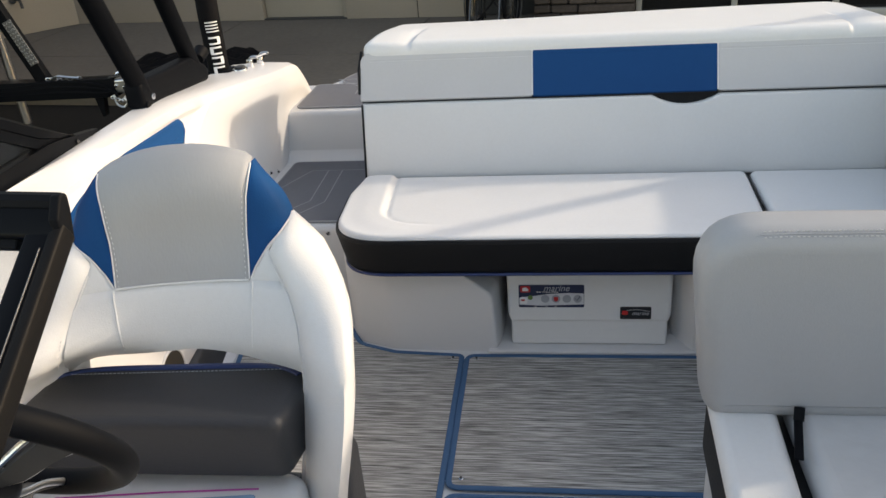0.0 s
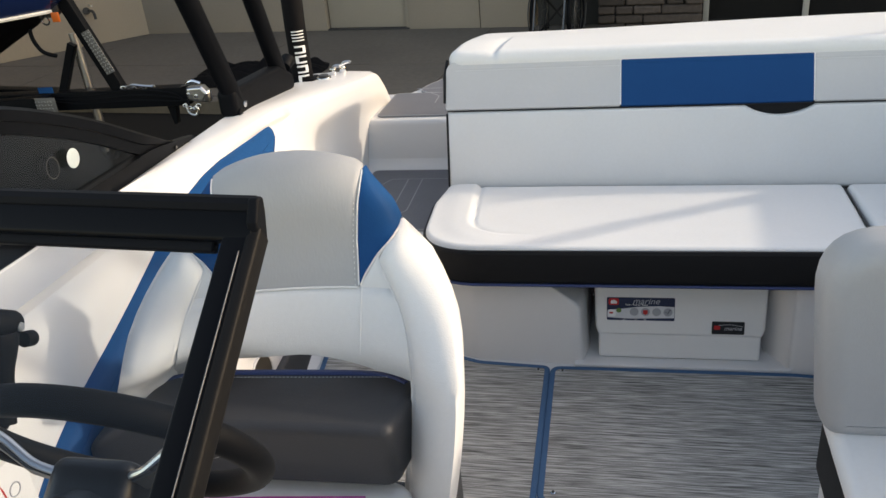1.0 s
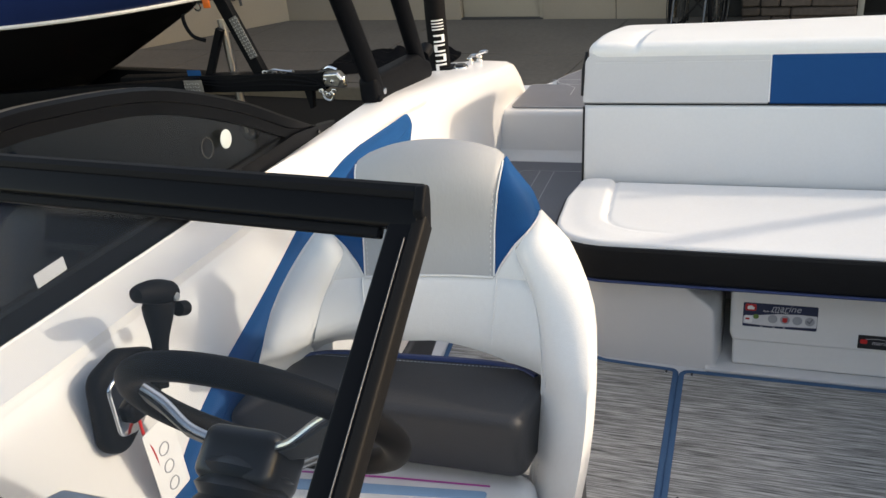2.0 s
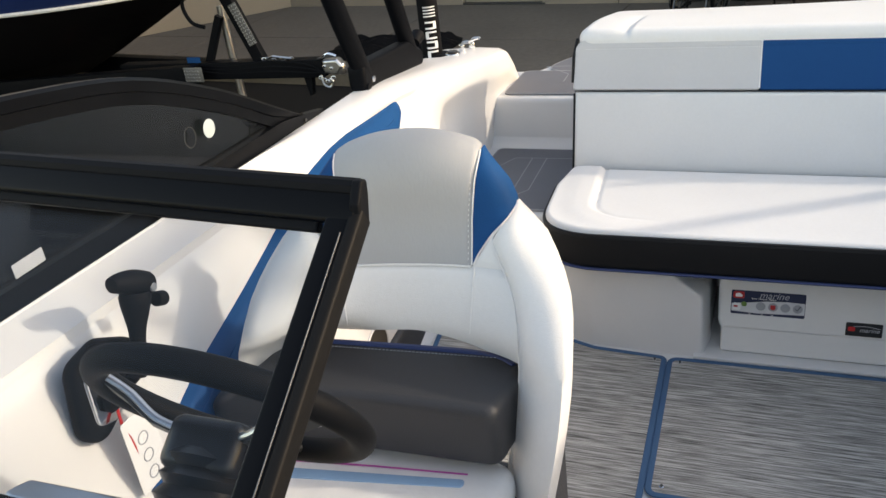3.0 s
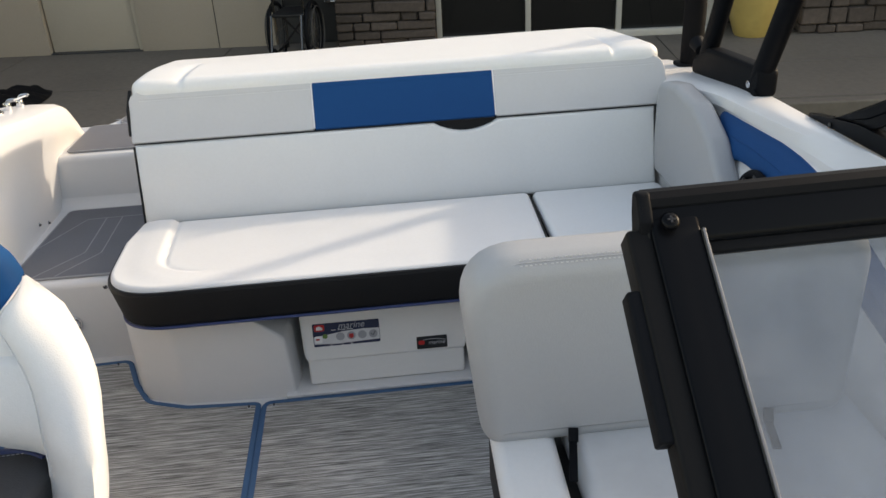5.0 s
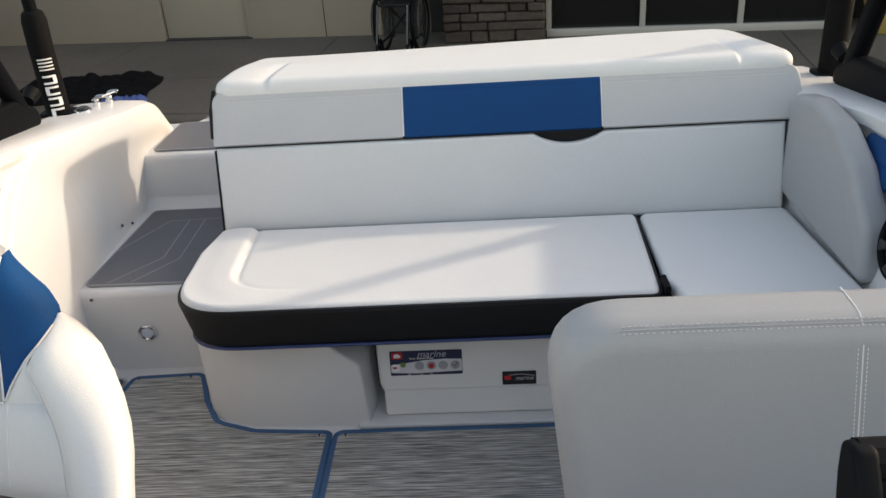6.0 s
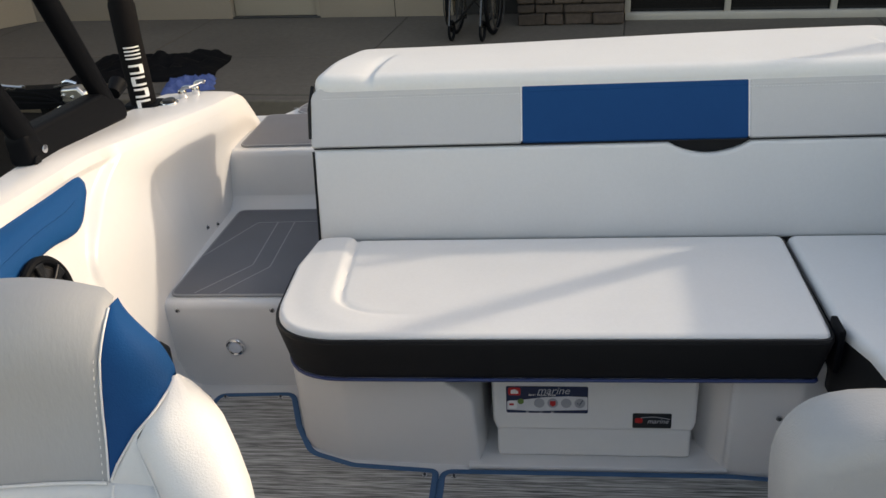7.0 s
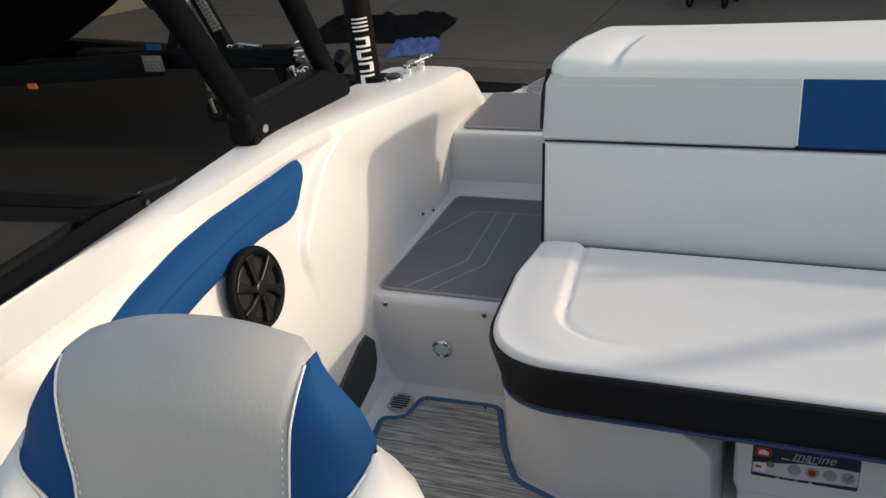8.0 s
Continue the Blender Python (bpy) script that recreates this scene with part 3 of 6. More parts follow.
part("lower_piping", sweep(ring, 0.004, 6, True), NAVY, bench, "navy piping along the lower edge")
# the top with its raised end roll, set off by a pressed seam that dies away along the front
roll = spline([(-0.350, 2.62, 0), (-0.346, 2.522, 0), (-0.338, 2.40, 0), (-0.324, 2.285, 0), (-0.272, 2.240, 0), (-0.209, 2.228, 0), (-0.13, 2.224, 0)], 6)
top_bm = slab(inset(bench_rnd if area(bench_rnd) > 0 else bench_rnd[::-1], 0.005), 0.374, 0.389, 0.013, None, 5, 0.002)
cut(top_bm, 0, [-0.448 + 0.006 * i for i in range(58)] + [-0.06, 0.0, 0.1, 0.2, 0.3, 0.4, 0.5, 0.6])
cut(top_bm, 1, [2.152 + 0.006 * i for i in range(20)] + [2.28 + 0.012 * i for i in range(28)])
for v in top_bm.verts:
    x, y, z = v.co
    if z > 0.377 and x < -0.05:
        d, along = away(x, y, roll)
        fade = ease((1.0 - along) / 0.42)
        d = -d
        lift = 0.010 * ease(d / 0.020) - 0.004 * ease((d - 0.05) / 0.06) if d > 0 else 0.0
        press = 0.004 * math.exp(-(d / 0.005) ** 2)
        v.co.z += (lift - press) * fade * ease((z - 0.377) / 0.010)
    if z > 0.385 and x > -0.05:
        v.co.z += 0.004 * ease((x + 0.05) / 0.12) * ease((0.67 - x) / 0.1) * ease((y - 2.145) / 0.1) * ease((2.605 - y) / 0.06)
    v.co = tip @ v.co
part("top_panel", top_bm, WHITE, bench, "white padded vinyl top with a raised end roll", 60)
st = part("edge_stitching", stitched([tip @ Vector((p.x, p.y, 0.3835)) for p in inset(bench_rnd if area(bench_rnd) > 0 else bench_rnd[::-1], 0.0065)]), PAPER, bench, "white edge stitching")
st["kind"] = "stuff"

chaise = thing("chaise_cushion", "white chaise cushion with a dark side beside the bench", "boat seat")
ch = round_poly([(0.686, 2.612), (0.672, 2.19), (0.700, 2.09), (0.735, 1.62), (1.075, 1.62), (1.075, 2.612)], [0.025, 0.04, 0.06, 0.04, 0.04, 0.025], 5)
# Real vinyl band, carried lower to paint the shaded gap beside the bench black.
part("side_band", slab(ch, 0.215, 0.370, 0.006, tip, r_low=0.02), BLACKV, chaise, "black vinyl side band")
part("top_panel", slab(ch, 0.362, 0.388, 0.016, tip, 4, 0.002), WHITE, chaise, "white padded vinyl top")
strap = part("strap", box(0.658, 2.142, 0.300, 0.671, 2.200, 0.398, 0.004), RUBBER, chaise, "black strap in the joint")

rest = thing("bench_back_cushion", "pale grey stern backrest with black side piping and a finger notch", "boat seat")
lean = at(0, 2.627, 0.340, Matrix.Rotation(radians(-14.5), 4, 'X') @ FRONT)
rb = [(-0.455, 0.0), (1.075, 0.0), (1.075, 0.236)]
n0, n1 = 0.41, 0.60
rb += [(n1, 0.236)] + [(n1 - (n1 - n0) * k / 10, 0.236 - 0.028 * math.sin(math.pi * k / 10) ** 0.8) for k in range(1, 10)] + [(n0, 0.236), (-0.455, 0.236)]
part("pad", slab(rb, -0.055, 0.0, 0.010, lean, 4), GREY, rest, "pale grey vinyl pad", 60)
part("edge_piping", sweep([lean @ Vector((-0.457, v, -0.006)) for v in (0.005, 0.12, 0.232)], 0.0035, 6), BLACKV, rest, "black edge piping")
# Black board standing in for the shade inside the notch.
part("notch_shade_board", box(-0.44, 2.705, 0.40, 1.06, 2.72, 0.578, 0.003), BLACKV, rest, "black board behind the pad")

sunpad = thing("sun_pad", "white sun pad over the engine cover with a blue centre panel", "boat seat")
top_out = round_poly([(-0.462, 2.752), (1.118, 2.752), (1.085, 2.88), (1.015, 3.085), (-0.395, 3.072), (-0.445, 2.88)], [0.045, 0.045, 0.1, 0.10, 0.06, 0.1], 6)
pad_bm = slab(top_out, 0.588, 0.733, 0.030, None, 6, 0.01)
cut(pad_bm, 0, [-0.41 + 0.03 * i for i in range(3)] + [-0.325 + 0.005 * i for i in range(24)] + [-0.19, -0.16, -0.1, 0.1, 0.3, 0.5, 0.7, 0.80, 0.83] + [0.865 + 0.005 * i for i in range(24)] + [1.0, 1.03, 1.06])
cut(pad_bm, 1, [2.79 + 0.012 * i for i in range(23)])
pressed = spline([(-0.308, 2.735, 0), (-0.304, 2.80, 0), (-0.298, 2.86, 0), (-0.280, 2.925, 0), (-0.250, 2.968, 0), (-0.18, 3.00, 0)], 6)
for v in pad_bm.verts:
    x, y, z = v.co
    if z > 0.70:
        u = x if x < 0.328 else 0.656 - x
        d, along = away(u, y, pressed)
        fade = ease((0.72 - along) / 0.30)
        dip = math.exp(-(d / 0.024) ** 2) if d > 0 else 1 - ease(-d / 0.007)
        v.co.z -= 0.008 * dip * fade
        v.co.z -= 0.011 * ease((y - 2.90) / 0.17) * ease((0.75 - x) / 1.0)
part("top_panel", pad_bm, WHITE, sunpad, "white padded vinyl top with pressed end seams", 60)
flean = at(0, 2.697, 0.574, Matrix.Rotation(radians(-26.0), 4, 'X') @ FRONT)
for x0, x1, mm, nm, lb in ((-0.462, 0.0613, PANEL, "front_panel", "pale grey vinyl front panel"), (0.0623, 0.5952, BLUE, "centre_panel", "royal blue vinyl centre panel"), (0.5962, 1.118, PANEL, "front_panel", "pale grey vinyl front panel")):
    ends = (0.008, 0.008, 0.052 if x1 > 1 else 0.008, 0.040 if x0 < 0 else 0.008)
    f = part(nm, slab(round_poly([(x0, -0.003), (x1, -0.003), (x1, 0.146), (x0, 0.146)], list(ends), 5), -0.03, 0.004, 0.004, flean, 4), mm, sunpad, lb, 60)
# No piping: a black line paints the shade in the joint under the panels.
part("joint_shade_line", sweep([(x, 2.6905, 0.5705) for x in (-0.455, 0.3, 1.11)], 0.0016, 6), BLACKV, sunpad, "thin black line painting the dark gap of the joint")
for x0, x1, mm in ((-0.43, 0.0600, PANEL), (0.0640, 0.5935, BLUE), (0.5975, 1.085, PANEL)):
    part("top_seam", sweep([flean @ Vector((x, 0.1225, 0.0026)) for x in (x0, (x0 + x1) / 2, x1)], 0.0022, 6), mm, sunpad, "sewn seam along the top edge")
    if mm is PANEL:
        part("top_stitching", stitched([flean @ Vector((x, 0.1165, 0.0043)) for x in (x0, x1)], r=0.0008), GREY, sunpad, "pale stitching along the top edge")
for x in (0.0618, 0.5957):
    part("seam", sweep([flean @ Vector((x, v, 0.0025)) for v in (0.002, 0.07, 0.143)], 0.0022, 6), WHITE, sunpad, "white stitched seam")
part("side_piping", sweep([(-0.464, 2.705, 0.592), (-0.465, 2.735, 0.66), (-0.460, 2.775, 0.705)], 0.005, 6), BLACKV, sunpad, "black piping at the end")

bolster = thing("side_bolster", "grey padded side bolster at the end of the bench", "boat seat")
bo = round_poly([(2.672, 0.375), (2.672, 0.650), (2.54, 0.675), (2.40, 0.662), (2.275, 0.605), (2.165, 0.50), (2.135, 0.375)], [0.03, 0.05, 0.08, 0.08, 0.08, 0.08, 0.03], 5)
# Darker vinyl than the backrest: the shade on the front is in the colour.
part("pad", slab([(-p.x, p.y) for p in bo], 0.0, 0.065, 0.020, at(1.135, 0, 0, SIDE_IN), 5), MIDGREY, bolster, "grey vinyl pad", 60)
rim_b = inset([Vector((-p.x, p.y)) for p in bo][::-1] if area([(-p.x, p.y) for p in bo]) < 0 else [Vector((-p.x, p.y)) for p in bo], 0.024)
part("edge_seam", sweep([at(1.135, 0, 0, SIDE_IN) @ Vector((p.x, p.y, 0.0640)) for p in rim_b], 0.0010, 5, True), MIDGREY, bolster, "sewn edge seam")
part("back_board", slab(inset(rim_b, 0.004), -0.012, 0.0, 0.002, at(1.135, 0, 0, SIDE_IN)), BLACKV, bolster, "black board behind the pad")

# ---------------------------------------------------------------- cooler
cooler = thing("cooler", "white plastic marine cooler with labels in the bay under the bench", "cooler")
cl = at(0, 2.214, 0.0275, Matrix.Rotation(radians(-8.0), 4, 'X') @ FRONT)
part("body", slab(round_poly([(0.004, 0.058), (0.426, 0.058), (0.433, 0.08), (0.436, 0.245), (-0.006, 0.245), (-0.003, 0.08)], 0.012, 3), -0.25, 0.006, 0.008, cl, 3), COOLER, cooler, "white moulded body")
part("foot", slab(round_poly([(0.006, -0.0115), (0.424, -0.0115), (0.425, 0.064), (0.005, 0.064)], 0.008, 3), -0.24, 0.001, 0.006, cl, 3), COOLER, cooler, "white recessed foot")
lab = part("label", slab(rect(0.0265, 0.102, 0.2025, 0.168, 0.004, 3), 0.0062, 0.0072, 0.0003, cl, 1), NAVYINK, cooler, "navy product label with pictograms")
part("band", slab(round_poly([(0.028, 0.110), (0.09, 0.107), (0.14, 0.109), (0.2015, 0.111), (0.2015, 0.143), (0.16, 0.1445), (0.11, 0.142), (0.07, 0.136), (0.028, 0.131)], 0.002, 2), 0.0072, 0.0077, 0.0002, cl, 1), PALEINK, lab, "pale band")
part("crest", slab(rect(0.031, 0.146, 0.058, 0.165, 0.005, 4), 0.0072, 0.0078, 0.0002, cl, 1), REDINK, lab, "red crest")
part("crest_arch", slab(round_poly([(0.036, 0.150), (0.053, 0.150), (0.053, 0.156), (0.046, 0.161), (0.037, 0.159)], 0.002, 2), 0.0078, 0.0082, 0.0001, cl, 1), WHITEINK, lab)
for i, mm in enumerate((INKGREY, INKGREY, INKGREY, INKGREY)):
    d = part("pictogram", disc(0.0115, 0.0077, 0.0081, cl @ at(0.098 + 0.0290 * i, 0.1275, 0), 20, 0.0001), mm, lab)
part("badge", slab(round_poly([(0.121, 0.123), (0.127, 0.119), (0.133, 0.123), (0.133, 0.133), (0.121, 0.133)], 0.001, 2), 0.0081, 0.0085, 0.0001, cl, 1), REDINK, lab)
part("photo_spot", disc(0.007, 0.0077, 0.0080, cl @ at(0.058, 0.131, 0), 12, 0.0001), GREENINK, lab)
part("photo_spot", slab(rect(0.031, 0.113, 0.050, 0.133, 0.004, 2), 0.0077, 0.0080, 0.0001, cl, 1), WHITEINK, lab)
part("photo_spot", slab(rect(0.033, 0.121, 0.043, 0.126, 0.001, 2), 0.0080, 0.0083, 0.0001, cl, 1), REDINK, lab)
part("check", sweep([cl @ Vector(q) for q in ((0.179, 0.129, 0.0083), (0.184, 0.123, 0.0083), (0.191, 0.135, 0.0083))], 0.0011, 5), NAVYINK, lab)
letters("lettering", "marine", 0.025, cl @ at(0.128, 0.1575, 0.0072), SILVER, lab, shear=0.3)
letters("small_lettering", "Easier | Bloquea | Bloque", 0.0058, cl @ at(0.104, 0.1475, 0.0076), WHITEINK, lab)
letters("small_lettering", "25", 0.006, cl @ at(0.072, 0.1045, 0.0076), WHITEINK, lab)
letters("small_lettering", "23", 0.006, cl @ at(0.102, 0.1035, 0.0076), WHITEINK, lab)
letters("small_lettering", "36", 0.006, cl @ at(0.126, 0.1045, 0.0076), WHITEINK, lab)
bad = part("badge_plate", slab(rect(0.298, 0.068, 0.380, 0.104, 0.003, 3), 0.0062, 0.0080, 0.0004, cl, 1), BLACKINK, cooler, "black badge plate")
letters("lettering", "marine", 0.016, cl @ at(0.351, 0.085, 0.008), SILVER, bad, shear=0.3)
part("crest", slab(rect(0.303, 0.081, 0.319, 0.093, 0.004, 4), 0.0080, 0.0086, 0.0002, cl, 1), REDINK, bad)
part("sweep_line", sweep([cl @ Vector(q) for q in spline([(0.315, 0.094, 0.0083), (0.345, 0.096, 0.0083), (0.376, 0.091, 0.0083)], 6)], 0.0008, 5), SILVER, bad)

# ---------------------------------------------------------------- helm seat
SX, SY, SWIVEL = -0.50, 1.47, radians(8)      # the chair's middle; it is turned a little to port
back_y = smooth_table([(0.10, 1.370), (0.45, 1.380), (0.55, 1.392), (0.655, 1.428), (0.70, 1.452), (0.745, 1.466), (0.80, 1.471), (0.90, 1.470)])
wrap = smooth_table([(0.10, 0.22), (0.45, 0.20), (0.55, 0.14), (0.65, 0.06), (0.75, 0.0), (0.90, 0.0)])
out_w = smooth_table([(0.10, 0.200), (0.35, 0.236), (0.48, 0.262), (0.60, 0.274), (0.66, 0.264), (0.70, 0.230), (0.757, 0.189), (0.84, 0.13), (0.90, 0.12)])
panel_w = lerp_table([(0.66, 0.112), (0.74, 0.114), (0.80, 0.120), (0.84, 0.128)])
blue_w = lerp_table([(0.668, 0.113), (0.69, 0.125), (0.72, 0.148), (0.757, 0.188), (0.79, 0.174), (0.815, 0.155), (0.845, 0.130)])
seam_low = smooth_table([(0.10, 0.142), (0.35, 0.170), (0.48, 0.188), (0.58, 0.197), (0.63, 0.190), (0.67, 0.172), (0.70, 0.150), (0.715, 0.140), (0.90, 0.10)])


def seam_w(z):
    """Where the rolled side bolster begins: it runs in under the blue insert."""
    return max(seam_low(z), blue_w(z) + 0.0015) if z > 0.668 else seam_low(z)



def crown_z(x):
    return 0.875 - 0.030 * min(1.15, abs(x) / 0.13) ** 2.2


def seat_pt(x, z, lift=0.0):
    """A point of the hollow front of the backrest, x from its middle; the head rolls back at its top and sides."""
    w = max(out_w(z), 0.05)
    y = back_y(z) - SY - wrap(z) * min(1.08, abs(x) / w) ** 2.4 - lift
    if z > 0.66:
        kt = max(0.0, min(1.0, 1 - (crown_z(min(abs(x), 0.120)) - z) / 0.095))
        ks = max(0.0, min(1.0, 1 - (blue_w(z) - abs(x) + max(0.0, 0.757 - z) * 2.5) / 0.055))
        y += math.hypot(0.066 * (1 - math.sqrt(1 - kt * kt)), 0.036 * (1 - math.sqrt(1 - ks * ks)))
    return Vector((SX + x * math.cos(SWIVEL) - y * math.sin(SWIVEL), SY + x * math.sin(SWIVEL) + y * math.cos(SWIVEL), z))


def splay(z, s):
    """The outboard bolster stands wider below the arch, behind the end of the cushion."""
    return (Vector((-0.060, 0.105, 0)) * ease((0.600 - z) / 0.09) if s < 0 else Vector((0, 0.022, 0)) * ease((0.580 - z) / 0.07))


def seat_skin(z0, z1, inner, outer, nz=14, nx=8, puff=0.006, s=1, top=None):
    """A padded panel of the backrest between two edges; puff: how far its middle stands proud."""
    rows = []
    for i in range(nz + 1):
        v = 1 - (1 - i / nz) ** 2 if top else i / nz
        row = []
        for k in range(nx + 1):
            u = k / nx
            if top:
                x = inner(z1) + (outer(z1) - inner(z1)) * u
                z = z0 + (top(x) - z0) * v
            else:
                z = z0 + (z1 - z0) * v
            a, b = inner(z), outer(z)
            x = a + (b - a) * u
            p = puff * (max(0.0, math.sin(math.pi * u)) * max(0.0, math.sin(math.pi * v))) ** 0.35
            row.append(seat_pt(s * x, min(z, crown_z(x) - 1e-5), p))
        rows.append(row)
    return rows


helm = thing("captain_chair", "white bucket helm seat with blue inserts and charcoal cushion", "boat seat")
part("headrest_panel", thick(seat_skin(0.670, 0.845, lambda z: -panel_w(z), panel_w, 24, 20, 0.004, 1, crown_z), 0.012), VINYLGRAIN, helm, "pale grey grained headrest panel", 70)
for s in (-1, 1):
    part("blue_insert", thick(seat_skin(0.670, 0.8435, lambda z: panel_w(z) + 0.0015, lambda z: max(blue_w(z), panel_w(z) + 0.0025), 24, 10, 0.002, s), 0.013), BLUE, helm, "royal blue insert", 70)
    zs = [0.671 + 0.0086 * i for i in range(21)]
    part("seam", sweep([seat_pt(s * (panel_w(z) + 0.001), z, 0.0012) for z in zs], 0.0014, 6), WHITE, helm, "white sewn seam")
    part("stitching", stitched([seat_pt(s * (panel_w(z) - 0.005), z, 0.0035) for z in zs[:17]], 0.0034, 0.0030, 0.0005), GREY, helm, "white stitching")
    # lower back wings beside the blue inserts
    part("back_wing", thick(seat_skin(0.668, 0.735, lambda z: blue_w(z) + 0.0015, lambda z: max(seam_w(z) + 0.005, blue_w(z) + 0.0025), 10, 5, 0.003, s), 0.02), GREY, helm, "pale grey wing", 60)
    part("wing_seam", sweep([seat_pt(s * (blue_w(z) + 0.001), z, 0.002) for z in [0.672 + 0.0082 * i for i in range(11)]], 0.0014, 6), WHITE, helm, "white sewn seam")
    rows = []
    for i in range(27):
        z = 0.10 + 0.660 * i / 26
        a, b = seam_w(z), out_w(z)
        b = max(b, a + 0.003)
        w = b - a
        tk = min(1.0, w / 0.06)
        ed = seat_pt(s * b, z)
        row = [seat_pt(s * a, z, 0.001), seat_pt(s * (a + 0.08 * w), z, 0.009 * tk), seat_pt(s * (a + 0.22 * w), z, 0.015 * tk), seat_pt(s * (a + 0.45 * w), z, 0.018 * tk), seat_pt(s * (a + 0.7 * w), z, 0.013 * tk), ed,
               ed + Vector((s * 0.010 * tk, 0.022 * tk, 0)), ed + Vector((s * 0.006 * tk, 0.055 * tk, 0)), ed + Vector((-s * 0.02 * tk, 0.085 * tk, 0)), ed + Vector((-s * 0.09 * tk, 0.12 * tk, 0))]
        row = [p + splay(z, s) for p in row]
        rows.append(row)
    part("side_bolster", grid(rows), WHITE, helm, "white rolled side bolster", 75)
    part("bolster_seam", sweep([seat_pt(s * seam_w(z), z, 0.003) + splay(z, s) for z in [0.15 + 0.0248 * i for i in range(23)]], 0.0016, 6), WHITE, helm, "sewn seam")
    part("bolster_stitching", stitched([seat_pt(s * (seam_w(z) + 0.006 + 0.002 * (0.7 - z)), z, 0.0115 if z < 0.66 else 0.004) + splay(z, s) for z in [0.15 + 0.0248 * i for i in range(20)]]), PAPER, helm, "white stitching")
# inner back with the arched gap over the cushion
arch = lambda u: 0.560 - (min(0.026, 0.0415 * (2 * u - 1) ** 1.42) if u > 0.5 else 0.050 * (1 - 2 * u) ** 2.2)
rows = []
for i in range(11):
    row = []
    for k in range(21):
        u = k / 20
        z = arch(u) + (0.668 - arch(u)) * i / 10
        x = (2 * u - 1) * seam_w(z)
        row.append(seat_pt(x, z, 0.006 * max(0, math.sin(math.pi * i / 10)) ** 0.4) + splay(z, -1) * ease((0.45 - u) / 0.45) + splay(z, 1) * ease((u - 0.6) / 0.4))
    rows.append(row)
part("inner_back", thick(rows, 0.05), GREY, helm, "pale grey curved lower back", 60)
for s in (-1, 1):
    part("back_seam", sweep([seat_pt(s * (0.118 - 0.010 * (0.668 - z) / 0.1), z, 0.006 * max(0.0, math.sin(math.pi * (z - 0.553) / 0.115)) ** 0.4 + 0.0004) + splay(z, s) * 0.55 for z in [0.556 + 0.0111 * i for i in range(11)]], 0.0015, 6), WHITE, helm, "sewn seam")
part("back_shell", thick([[p + Vector((0, 0.022, 0)) for p in row] for row in seat_skin(0.58, 0.79, lambda z: -out_w(z) * 0.86, lambda z: out_w(z) * 0.86, 14, 20, -0.030)], 0.02), WHITE, helm, "white rear shell", 60)
part("panel_seam", sweep([seat_pt(x, 0.669, 0.002) for x in [-0.112 + 0.0224 * i for i in range(11)]], 0.002, 6), WHITE, helm, "sewn seam")
cush = round_poly([(-0.850, 1.250), (-0.302, 1.262), (-0.288, 1.36), (-0.296, 1.421), (-0.800, 1.394), (-0.848, 1.335)], [0.04, 0.028, 0.06, 0.035, 0.05, 0.06], 5)
cush_bm = cut(slab(cush, 0.402, 0.516, 0.017, None, 6, r_low=0.008), 0, (-0.84, -0.81, -0.78, -0.76, -0.745, -0.73))
for v in cush_bm.verts:
    v.co.z -= 0.62 * max(0.0, -0.742 - v.co.x) * ease((v.co.z - 0.402) / 0.09)
part("flip_up_cushion", cush_bm, DARK, helm, "charcoal flip-up cushion", 70)
part("cushion_piping", sweep([(x, 1.407 + 0.06 * (x + 0.525) - 0.024 * abs((x + 0.525) / 0.21) ** 6, 0.5135) for x in [-0.745 + 0.022 * i for i in range(21)]], 0.006, 6), NAVY, helm, "navy piping")
part("cushion_stitch", stitched([(-0.735, 1.377, 0.5165), (-0.33, 1.403, 0.5165)]), SILVER, helm, "pale stitching")
part("lower_cushion", slab(round_poly([(-0.76, 0.92), (-0.285, 0.92), (-0.285, 1.32), (-0.76, 1.32)], 0.05, 5), 0.30, 0.375, 0.03), WRAPPED, helm, "pale grey lower cushion in crinkled clear wrap", 60)
part("magenta_trim", sweep([(-0.70, 1.225, 0.377), (-0.52, 1.246, 0.378), (-0.36, 1.262, 0.377)], 0.0016, 6), PINK, helm, "thin magenta trim")
part("blue_trim", slab(round_poly([(-0.72, 1.180), (-0.36, 1.232), (-0.36, 1.250), (-0.72, 1.205)], 0.008, 3), 0.374, 0.3775, 0.0015), PALEBLUE, helm, "pale blue trim panel under the wrap")
part("seat_box", slab(rect(-0.80, 1.0, -0.275, 1.38, 0.06, 6), 0.0, 0.31, 0.01), DARK, helm, "charcoal seat box")
part("side_trim", slab(round_poly([(1.25, 0.06), (1.45, 0.06), (1.44, 0.33), (1.405, 0.392), (1.36, 0.392), (1.30, 0.33)], 0.03, 5), -0.02, 0.012, 0.010, at(-0.247, 0, 0, SIDE)), DARK, helm, "charcoal side trim")

def bar(p, q, w, h, up=(0, 0, 1), r=0.004, bm=None):
    """A square bar from p to q, w wide and h high."""
    p, q = Vector(p), Vector(q)
    d = (q - p)
    ln = d.length
    d.normalize()
    sx = d.cross(Vector(up)).normalized()
    uz = sx.cross(d)
    m = Matrix((sx, uz, d)).transposed().to_4x4()
    m.translation = p
    return slab(rect(-w / 2, -h / 2, w / 2, h / 2, min(r, w / 3, h / 3), 3), 0, ln, 0.001, m, 1, bm=bm)


